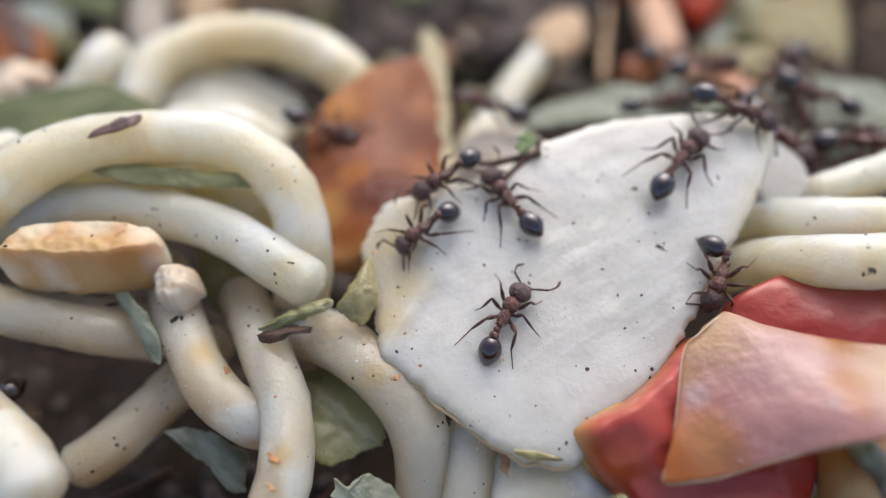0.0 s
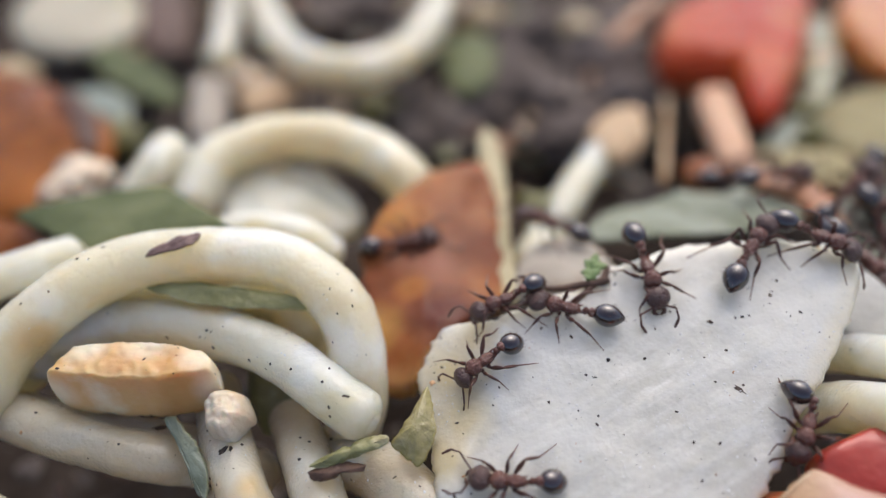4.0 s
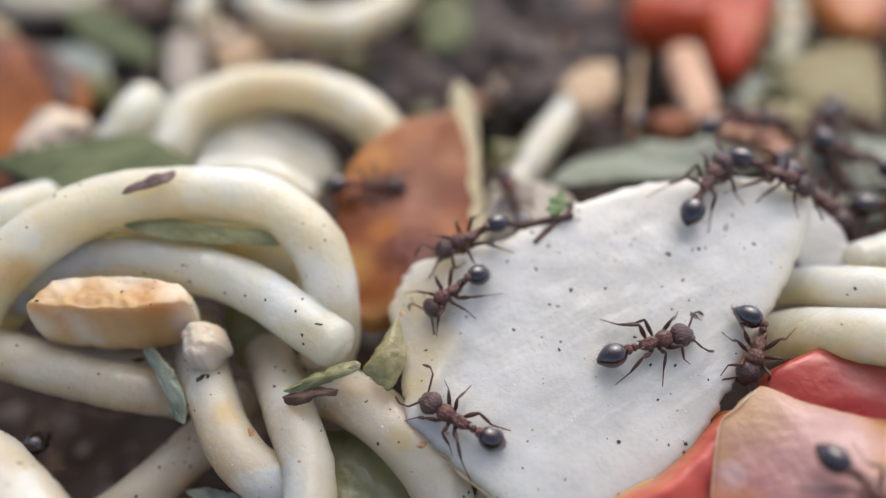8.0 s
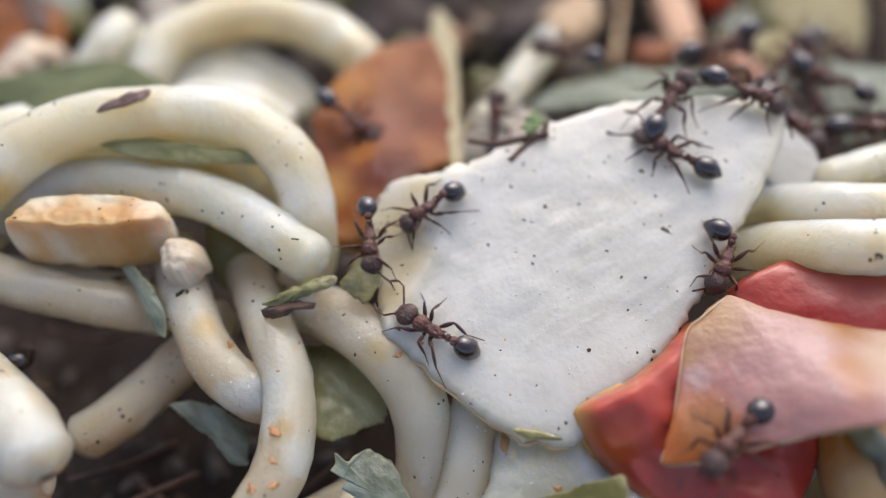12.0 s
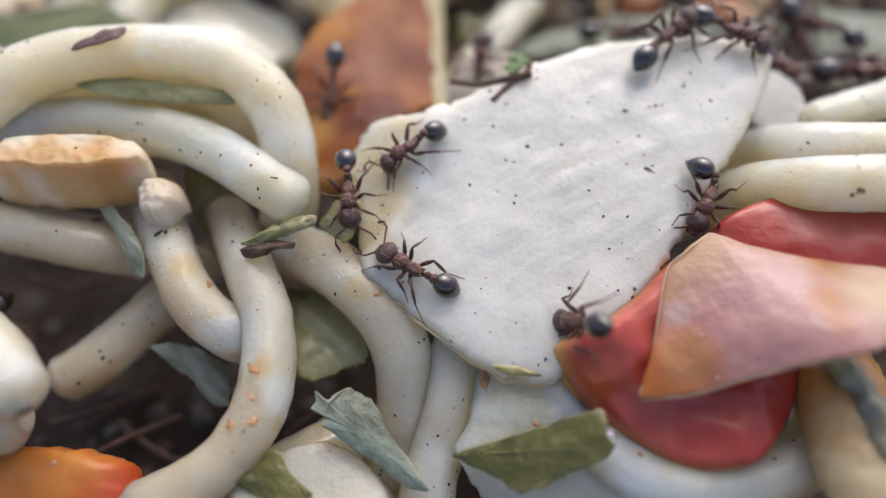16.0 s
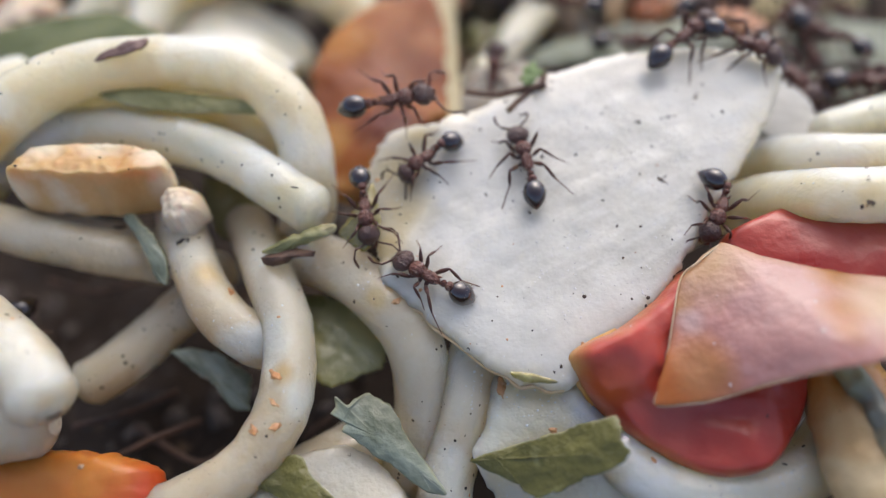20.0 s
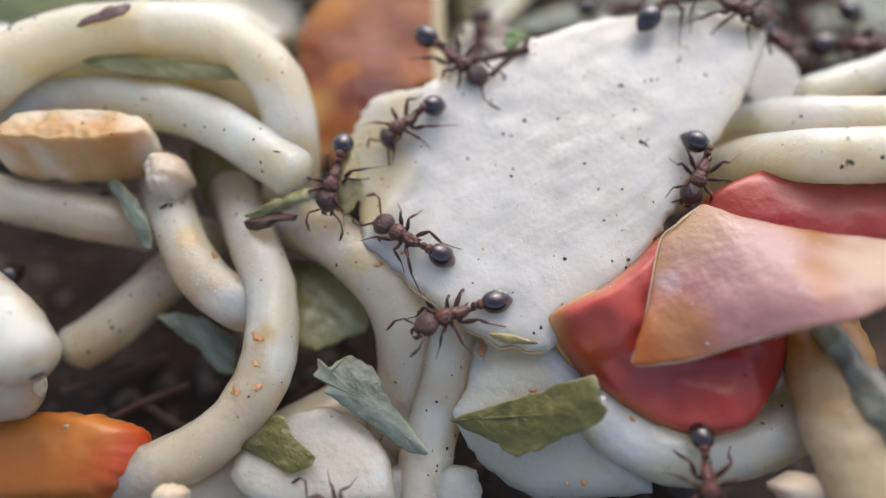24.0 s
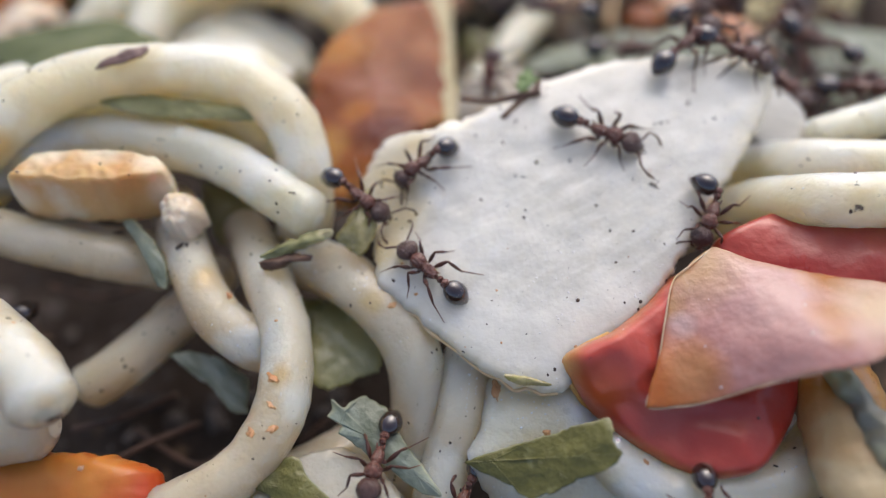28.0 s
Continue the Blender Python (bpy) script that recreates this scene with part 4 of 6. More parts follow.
scrap([(5.78, 47.12, 8.60), (7.70, 50.70, 8.60), (10.16, 51.20, 8.60), (9.89, 46.90, 8.60), (8.01, 44.03, 8.60), (6.42, 44.31, 8.60)], TAN, "crumb", "tan crumb on a noodle end", 1.5, 0.3, 0.12)
scrap([(-3.03, 22.25, 11.90), (-2.78, 21.53, 11.75), (-2.64, 20.48, 11.45), (-2.75, 19.84, 11.20), (-3.20, 19.10, 10.90), (-3.87, 19.66, 11.00), (-4.35, 20.03, 11.10), (-3.87, 20.68, 11.40), (-3.35, 21.63, 11.75)], YSKIN, "vegetable_skin", "crinkled translucent yellow skin flake", 0.2, 0.7, 0.2)
scrap([(-7.29, 18.95, 10.70), (-6.80, 19.17, 10.80), (-6.08, 19.34, 10.90), (-5.14, 19.28, 10.80), (-5.21, 19.06, 10.70), (-6.04, 19.08, 10.60), (-6.42, 18.84, 10.45), (-7.13, 18.75, 10.40)], BARK, "bark_flake", "brown bark flake on a noodle", 0.22, 0.6, 0.14)
scrap([(12.42, 9.90, 7.00), (13.18, 10.35, 7.20), (14.35, 10.27, 7.20), (14.68, 9.63, 6.80), (13.46, 9.28, 6.60)], KNOB, "crumb", "peach coloured crumb beside a stained noodle", 1.2, 0.3, 0.12)
scrap([(-9.41, 9.31, 6.60), (-8.83, 9.62, 6.80), (-8.12, 9.45, 6.60), (-8.36, 9.01, 6.40), (-9.04, 8.89, 6.40)], KNOB, "crumb", "small peach crumb beside the carrot", 0.9, 0.3, 0.12)
scrap([(-13.40, 11.58, 6.90), (-13.28, 11.80, 7.00), (-12.89, 11.76, 7.00), (-12.79, 11.50, 6.90), (-13.08, 11.41, 6.90)], PEACH, "crumb", "tiny pale crumb lying on the carrot", 0.12, 0.15, 0.1)
for line, r, m, label in (
    ([(10.60, 68.99, 6.50), (16.20, 78.45, 7.00)], 0.7, PEACH, "dry pale straw on the soil"), ([(14.05, 60.48, 6.00), (10.71, 43.98, 7.40)], 0.28, TAN, "dry upright straw among scraps"),
    ([(0.85, 26.54, 13.60), (2.03, 26.34, 13.60), (3.35, 26.32, 13.90), (4.24, 26.41, 14.10)], 0.14, BARK, "dark twig lying on the slice edge"), ([(2.66, 25.32, 13.50), (3.17, 25.86, 13.70), (3.77, 26.41, 13.90)], 0.12, BARK, "thin dark twig lying on the slice edge"), ([(3.95, 26.29, 14.00), (4.17, 26.74, 14.15), (4.24, 27.08, 14.20)], 0.13, BARK, "forked end of a dark twig"),
):
    thing("twig", tube(line, r, 30, 8, 0.3), m, label, "twig")
thing("leaf_scrap", sheet([(3.18, 26.64, 14.20), (3.38, 27.29, 14.40), (3.89, 27.55, 14.40), (4.02, 26.94, 14.30), (3.69, 26.34, 14.20)], 0.14, 0.05, 0.14, 2.5, 60, 8, 0.3), GREEN, "small fresh green moss scrap on a twig", "leaf scrap")
build_leaf([(-13.48, 20.93, 10.90), (-13.02, 21.03, 11.00), (-12.34, 20.39, 10.80), (-11.70, 19.73, 10.50), (-11.25, 18.93, 10.10), (-11.23, 18.32, 9.70), (-11.56, 18.37, 9.70), (-12.01, 19.16, 10.10), (-12.73, 20.10, 10.50)], LEAF_G, "curled grey-green leaf strip between noodles", 0.16, 2, 0.4)
thing("green_stem", tube([(14.45, 14.81, 10.30), (14.96, 14.16, 10.00), (15.47, 13.09, 9.80), (16.00, 11.63, 9.60), (16.72, 10.59, 9.20)], 0.75, 60, 16, 0.55, taper=lambda u: 0.4 + 0.9 * u), STALK, "grey-green wet stem beside the onion skin", "stem")
thing("bark_fibre", sheet([(-14.77, 25.50, 15.50), (-14.35, 25.92, 15.75), (-13.53, 26.26, 15.95), (-12.64, 26.56, 16.00), (-12.68, 26.24, 15.90), (-13.10, 25.87, 15.80), (-13.98, 25.66, 15.60)], 0.1, 0.06, 0.08, 1.5, 60, 8, 0.1, 3.3, sharp=0.4), REDBARK, "reddish brown fibre on a noodle", "fibre")
for line in [((-16.72, 15.86, 2.50), (-14.56, 16.20, 3.00), (-12.49, 17.77, 2.60)), ((-14.61, 14.22, 2.40), (-12.65, 15.07, 3.00), (-10.93, 16.12, 2.80)), ((-18.41, 18.65, 3.00), (-19.50, 19.69, 3.40), (-21.12, 22.41, 3.60)), ((-14.20, 16.35, 1.80), (-10.90, 14.43, 2.20), (-9.58, 15.15, 2.00)), ((-20.50, 23.70, 3.50), (-18.04, 23.23, 3.20), (-15.80, 23.90, 3.40)), ((-6.35, 15.94, 1.80), (-5.39, 16.75, 2.00), (-4.47, 17.85, 1.80)), ((1.59, 11.91, 2.00), (2.06, 12.60, 2.20), (2.56, 12.97, 2.00))]:
    thing("root", tube(line, 0.16, 24, 6, 0.3), BARK, "thin brown root lying on the soil", "root", "roots in the soil")


def clod(x, y, z, r, rough, seed):
    bm = bmesh.new()
    for v in bmesh.ops.create_icosphere(bm, subdivisions=4, radius=1.0)["verts"]:
        k = 1 + rough * noise.noise(v.co * 1.6 + Vector((seed, 0, 0))) + rough * 0.5 * noise.noise(v.co * 4.5 + Vector((0, seed, 0)))
        v.co = Vector((x + v.co.x * r * k, y + v.co.y * r * k, z + v.co.z * r * 0.7 * k)) * MM
    return bm


for i, (x, y, z, r) in enumerate([(4.5, 76.3, 3.0, 5.0), (9.5, 70.0, 3.5, 4.5), (0.9, 64.9, 3.0, 4.5), (5.3, 61.9, 3.0, 4.0), (-3.1, 60.5, 2.5, 4.0), (13.3, 78.0, 3.0, 5.0), (-0.2, 83.8, 3.0, 5.0), (-9.5, 64.3, 2.0, 3.5), (-15.8, 64.1, 2.0, 3.0), (12.3, 63.2, 3.5, 3.5), (-5.9, 57.4, 2.0, 3.2), (-16.1, 87.7, 2.0, 4.0), (-20.7, 84.2, 2.0, 4.0), (5.9, 57.0, 3.0, 3.0), (-33.1, 70.7, 2.0, 4.0), (-31.5, 59.6, 3.0, 3.5)]):
    thing("soil_clod", clod(x, y, z, r, 0.5, i * 7.7), CLOD, "dark crumbly clod of damp soil", "soil clod", "soil clods")
for i, (x, y, z, r) in enumerate([(7.9, 73.5, 6.0, 1.6), (-25.7, 40.1, 9.5, 1.6), (-26.8, 39.1, 9.3, 1.3), (9.7, 73.2, 5.0, 1.0), (-19.3, 59.4, 6.0, 1.8), (-22.3, 61.4, 6.0, 1.6), (-1.4, 78.7, 5.0, 2.0), (22.2, 58.7, 7.0, 1.2), (27.7, 64.1, 6.5, 1.5), (-41.3, 58.8, 7.0, 2.0)]):
    thing("crumb", clod(x, y, z, r, 0.4, i * 5.1 + 40), KNOB if i % 3 else NOODLE_Y, "pale peach crumb scattered on soil", "crumb", "scattered crumbs")
for i, (x, y, z, r) in enumerate([(-10.3, 62.4, 3.0, 1.8), (2.3, 38.3, 9.0, 1.4), (-26.8, 47.3, 8.0, 1.6), (21.9, 48.4, 8.4, 1.5), (22.6, 54.1, 7.0, 1.6)]):
    thing("leaf_scrap", clod(x, y, z, r, 0.5, i * 3.3 + 90), LEAF, "crumpled green leaf scrap on soil", "leaf scrap", "leaf scraps")


rnd = random.Random(77)
for i in range(96):
    x, y = rnd.uniform(-16, 20), rnd.uniform(52, 92)
    v = Vector((x, y, 0))
    z = 1.6 * noise.noise(v * 0.12) + 1.3 * noise.noise(v * 0.35) + 0.7 * noise.noise(v * 0.9) - 0.5
    m = (TAN, PALE, TAN, CLOD, PALE, STRAW, BARK)[i % 7]
    if i % 3:
        thing("crumb", clod(x, y, z + 0.3, rnd.uniform(0.7, 1.7), 0.5, i * 2.3), m, "small tan litter crumb on soil", "crumb", "scattered crumbs")
    else:
        a, far = rnd.uniform(0, 3.14), rnd.uniform(2, 4.5)
        thing("twig", tube([(x, y, z + 0.5), (x + far * 0.5 * math.cos(a), y + far * 0.5 * math.sin(a), z + 0.9), (x + far * math.cos(a), y + far * math.sin(a), z + 0.7)], rnd.uniform(0.12, 0.3), 16, 7, 0.3), m, "small dry twig bit on soil", "twig", "twig bits")

for i in range(70):
    x = rnd.choice((rnd.uniform(-48, -14), rnd.uniform(18, 44), rnd.uniform(-10, 16)))
    y = rnd.uniform(50, 88)
    m = (PALE, TAN, PEACH, LEAF_W, BARK, KNOB, PALE)[i % 7]
    thing("crumb", clod(x, y, rnd.uniform(3.0, 5.5), rnd.uniform(0.35, 1.0), 0.7, i * 3.1 + 7), m, "small food crumb strewn over the soil", "crumb", "scattered crumbs")


# ---- soil crumbs and seasoning specks ----
def speck(verts, faces, at, normal, size, rnd):
    side = normal.orthogonal().normalized()
    up = normal.cross(side)
    a0, stretch, n = rnd.uniform(0, 6.28), rnd.uniform(0.5, 1.0), len(verts)
    ring = []
    for k in range(6):
        a = k * math.pi / 3
        u, w = math.cos(a) * size * rnd.uniform(0.7, 1.2), math.sin(a) * size * stretch * rnd.uniform(0.7, 1.2)
        ring.append(at + side * (u * math.cos(a0) - w * math.sin(a0)) + up * (u * math.sin(a0) + w * math.cos(a0)) + normal * size * rnd.uniform(-0.1, 0.2))
    verts += [tuple(p * MM) for p in ring] + [tuple((at + normal * size * rnd.uniform(0.3, 0.6)) * MM), tuple((at - normal * size * 0.3) * MM)]
    for k in range(6):
        faces += [(n + k, n + (k + 1) % 6, n + 6), (n + (k + 1) % 6, n + k, n + 7)]


def stuff(name, verts, faces, material, label, category):
    me = bpy.data.meshes.new(name)
    me.from_pydata(verts, [], faces)
    me.materials.append(material)
    return tagged(new(name, me), label, category, kind="stuff")


def season():
    rnd = random.Random(5)
    dark, hot, wet = ([], []), ([], []), ([], [])
    for host, many in [(o, 95 if i < 7 else 60) for i, o in enumerate(noodles[:16])] + [(noodles[-1], 50), (slice_, 300), (toasted, 40), (tomato, 14)]:
        me = host.data
        up = [f for f in me.polygons if f.normal.z > 0.2]
        for f in rnd.choices(up, [f.area for f in up], k=int(many * 1.5)):
            at, normal = f.center / MM, f.normal
            if noise.noise(at * 0.5) < rnd.uniform(-0.4, 0.35):
                continue
            size = 0.015 + 0.095 * rnd.random() ** 4
            speck(*(hot if rnd.random() < 0.1 else dark), at + normal * 0.005, normal, size, rnd)
    # tiny white grains strewn over the food, their pale colour standing in for glints
    for host, many in [(noodles[k], 600) for k in (0, 1, 3, 4, 5, 6, 7, 11, 14)] + [(slice_, 4000), (tomato, 40), (film, 40), (chunk, 900)]:
        up = [f for f in host.data.polygons if f.normal.z > 0.3]
        for f in rnd.choices(up, [f.area for f in up], k=many):
            at = f.center / MM + Vector((rnd.uniform(-0.1, 0.1), rnd.uniform(-0.1, 0.1), 0)) * 0.5
            if noise.noise(at * 0.6 + Vector((9, 0, 0))) > rnd.uniform(-0.1, 0.4):
                speck(*wet, at + f.normal * 0.004, f.normal, 0.012 + 0.05 * rnd.random() ** 2.5, rnd)
    stuff("glint_grains", *wet, GLINT, "tiny glistening grains of moisture on the food", "moisture")
    stuff("pepper_specks", *dark, SPECK, "fine black pepper specks sprinkled over the food", "pepper")
    stuff("chilli_specks", *hot, CHILLI, "fine orange chilli specks sprinkled over the food", "chilli")
    verts, faces = [], []
    for _ in range(5200):
        x, y = rnd.gauss(0, 26), rnd.uniform(4, 92)
        v = Vector((x, y, 0))
        z = 1.6 * noise.noise(v * 0.12) + 1.3 * noise.noise(v * 0.35) + 0.7 * noise.noise(v * 0.9) - 0.8
        speck(verts, faces, Vector((x, y, z)), Vector((rnd.uniform(-0.5, 0.5), rnd.uniform(-0.5, 0.5), 1)).normalized(), 0.15 + 0.7 * rnd.random() ** 3, rnd)
    stuff("soil_crumbs", verts, faces, GRIT, "loose dark soil crumbs and grit", "soil crumbs")


# near-white base colour, so that each grain reads as a highlight
GLINT = mat("glint_grain_white", (0.78, 0.76, 0.71), (0.86, 0.85, 0.82), 900, 0.04, 0.08, 0.0, 6000, coat=1.0, spec=1.0, coat_ior=2.2)
GRIT = mat("soil_grit", (0.03, 0.023, 0.018), (0.13, 0.10, 0.08), 300, 0.6, 0.9, 0.8, 2500, per_island=0.7)
season()


# larger flecks: place in millimetres and size
def fleck(name, x, y, z, size, m, label, category, seed, long=1.0):
    bm = bmesh.new()
    rnd = random.Random(seed)
    turn = Euler((rnd.uniform(-0.3, 0.6), rnd.uniform(-0.3, 0.3), rnd.uniform(0, 6.28))).to_matrix()
    for v in bmesh.ops.create_icosphere(bm, subdivisions=3, radius=1.0)["verts"]:
        k = 0.85 + 0.6 * noise.noise(v.co * 1.7 + Vector((seed * 3.7, 0, 0))) + 0.35 * noise.noise(v.co * 4 + Vector((0, seed * 3.7, 0)))
        v.co = (Vector((x, y, z)) + turn @ Vector((v.co.x * long, v.co.y * 0.8, v.co.z * 0.2)) * size * k) * MM
    thing(name, bm, m, label, category, category + " flecks")


for i, (x, y, z, size, long) in enumerate(((-6.03, 20.92, 12.76, 0.143, 1.3), (-1.07, 14.17, 6.56, 0.08, 1), (1.81, 21.68, 11.87, 0.124, 1.4), (3.39, 22.71, 12.37, 0.126, 1.8), (9.06, 22.18, 12.36, 0.214, 1.6), (13.87, 26.1, 9.81, 0.126, 1.3), (15.39, 19.54, 14.86, 0.103, 1), (15.62, 19.13, 14.28, 0.186, 4), (-13.25, 11.92, 10.08, 0.178, 1.6), (6.25, 21.89, 12.18, 0.104, 1), (-1.82, 20.89, 11.41, 0.082, 1), (-0.77, 21.07, 11.36, 0.062, 1))):
    fleck("pepper_fleck", x, y, z, size, SPECK, "coarse black pepper fleck on the food", "pepper", i + 0, long)
for i, (x, y, z, size, long) in enumerate(((9.89, 26.25, 13.99, 0.138, 1), (2.35, 23.36, 12.59, 0.085, 1), (-10.78, 19.73, 10.76, 0.195, 1.6), (-13.96, 21.14, 10.1, 0.188, 1.4), (-10.52, 19.79, 10.74, 0.13, 1), (7.75, 23.45, 12.82, 0.108, 1.2), (6.45, 23.55, 12.81, 0.108, 1), (-2.16, 16.63, 9.38, 0.059, 1), (-2.5, 13.65, 7.09, 0.059, 1), (9.84, 20.61, 11.75, 0.084, 1), (-6.66, 11.82, 7.71, 0.058, 1), (11.39, 22.3, 12.46, 0.065, 1))):
    fleck("pepper_fleck", x, y, z, size, SPECK, "coarse black pepper fleck on the food", "pepper", i + 558, long)
for i, (x, y, z, size, long) in enumerate(((-1.83, 17.45, 9.98, 0.157, 1.1), (-6.02, 12.83, 8.25, 0.192, 1.1), (-6.81, 12.71, 8.13, 0.213, 1.1), (-6.22, 14.53, 9, 0.253, 1.2), (0.32, 20.97, 11.47, 0.102, 1), (4.27, 13.21, 7.73, 0.153, 1), (15.32, 23.55, 12.67, 0.116, 1), (2.42, 14.78, 7.94, 0.234, 1.8), (7.86, 12.09, 7.59, 0.116, 1), (-6.17, 13.59, 8.6, 0.155, 1.3), (-2.86, 22.37, 11.98, 0.106, 1), (5.55, 10.48, 5.73, 0.117, 1))):
    fleck("chilli_fleck", x, y, z, size * 1.25, CHILLI, "orange chilli fleck stuck to the food", "chilli", i + 1110, long)
for i, (x, y, z, size, long) in enumerate(((6.17, 10.49, 5.84, 0.157, 1), (-8.56, 17.88, 9.83, 0.167, 1.2))):
    fleck("chilli_fleck", x, y, z, size * 1.25, CHILLI, "orange chilli fleck stuck to the food", "chilli", i + 1661, long)


# clear droplets on the torn olive leaf and the noodles
DROP = mat("clear_water", (0.95, 0.95, 0.95), (0.95, 0.95, 0.95), 500, 0.02, 0.04, 0.0, alpha_trans=1.0)
for x, y, z, r in ((6.39, 12.12, 8.80, 0.14), (6.63, 12.27, 8.93, 0.11), (4.48, 11.23, 7.42, 0.09), (5.25, 11.59, 6.72, 0.08), (4.21, 11.61, 7.63, 0.08), (5.35, 11.68, 8.05, 0.09), (3.61, 11.19, 7.11, 0.08), (-3.49, 12.84, 6.13, 0.06), (-2.44, 13.30, 4.22, 0.06)):
    bm = bmesh.new()
    for v in bmesh.ops.create_uvsphere(bm, u_segments=16, v_segments=10, radius=1.0)["verts"]:
        v.co = (Vector((x, y, z)) + Vector((v.co.x, v.co.y, v.co.z * 0.7)) * r) * MM
    thing("water_droplet", bm, DROP, "tiny clear water droplet on a leaf flake", "droplet", "water droplets")


# ---- ants ----
HEAD = mat("ant_head_shell", (0.060, 0.026, 0.019), (0.115, 0.048, 0.033), 3000, 0.22, 0.36, 0.8, 14000, coat=0.3, fibre=(15000, 90, 1.1), spec=0.6)
THORAX = mat("ant_thorax_shell", (0.105, 0.032, 0.019), (0.195, 0.064, 0.037), 2500, 0.2, 0.34, 0.9, 15000, coat=0.35, fibre=(13000, 90, 1.5), spec=0.6)
GASTER = mat("ant_gaster_shell", (0.013, 0.007, 0.006), (0.036, 0.015, 0.010), 2500, 0.07, 0.13, 0.12, 16000, coat=0.9, spec=0.55, coat_ior=1.65)
LIMB = mat("ant_limb", (0.058, 0.021, 0.013), (0.125, 0.047, 0.028), 2500, 0.25, 0.45, 0.5, 12000, coat=0.15)
TARSUS = mat("ant_foot", (0.12, 0.052, 0.030), (0.21, 0.10, 0.060), 2500, 0.35, 0.5, 0.4, 12000)
EYE_M = mat("ant_eye", (0.004, 0.004, 0.004), (0.010, 0.010, 0.010), 5000, 0.1, 0.2, 0.1, 20000)


def lump(bm, at, size, rx=0.0, u=18, v=12, shape=None, rz=0.0):
    m = Matrix.Translation(Vector(at) * MM) @ Euler((radians(rx), 0, radians(rz))).to_matrix().to_4x4() @ Matrix.Diagonal((size[0] * MM, size[1] * MM, size[2] * MM, 1))
    made = bmesh.ops.create_uvsphere(bm, u_segments=u, v_segments=v, radius=1.0)["verts"]
    for w in made:
        if shape:
            w.co = shape(w.co)
        w.co = m @ w.co
    return bm


def head_shape(c):
    # square-set, broader behind, notched at the back, narrowing to the jaws
    k = (1.0 - 0.24 * max(c.y, 0) ** 2) * (1.0 + 0.10 * (1 - c.y * c.y) * abs(c.x))
    return Vector((c.x * k, c.y - 0.12 * (1 - min(abs(c.x) * 2, 1)) * (c.y < -0.5) * c.y, c.z * (1 - 0.18 * max(c.y, 0))))


def pronotum_shape(c):
    return Vector((c.x * (1 + 0.12 * c.y), c.y, c.z * (1 + 0.1 * (c.z > 0))))


def propodeum_shape(c):
    # a narrow block, level above and cut off behind
    return Vector((c.x * (1 - 0.16 * c.y * c.y), c.y, min(c.z, 0.82) + 0.06 * math.sin(c.y * 5)))


def gaster_shape(c):
    # an egg, blunt in front, drawn out to a point behind, with faint steps between its plates
    back = max(-c.y, 0)
    k = 1.0 - 0.42 * back ** 2.2 - 0.012 * (back > 0.42) - 0.012 * (back > 0.68)
    return Vector((c.x * k, c.y * (1.1 if c.y < 0 else 0.92), c.z * k))


def bent(bm, pivot, rx, rz):
    """Turns what is in bm about a pivot in millimetres."""
    m = Matrix.Translation(Vector(pivot) * MM) @ Euler((radians(rx), 0, radians(rz))).to_matrix().to_4x4() @ Matrix.Translation(Vector(pivot) * -MM)
    bm.transform(m)
    return bm


def limb(points, radii, sides=7):
    bm = bmesh.new()
    for (a, b), (r0, r1, r2) in zip(zip(points, points[1:]), radii):
        tube([a, tuple((Vector(a) * 0.55 + Vector(b) * 0.45)), b], 1.0, 8, sides, 0.0, ends=(0.6, 0.6), bm=bm,
             taper=lambda u, r0=r0, r1=r1, r2=r2: (r0 * (1 - u) ** 2 + 2 * r1 * u * (1 - u) + r2 * u * u))
    return bm


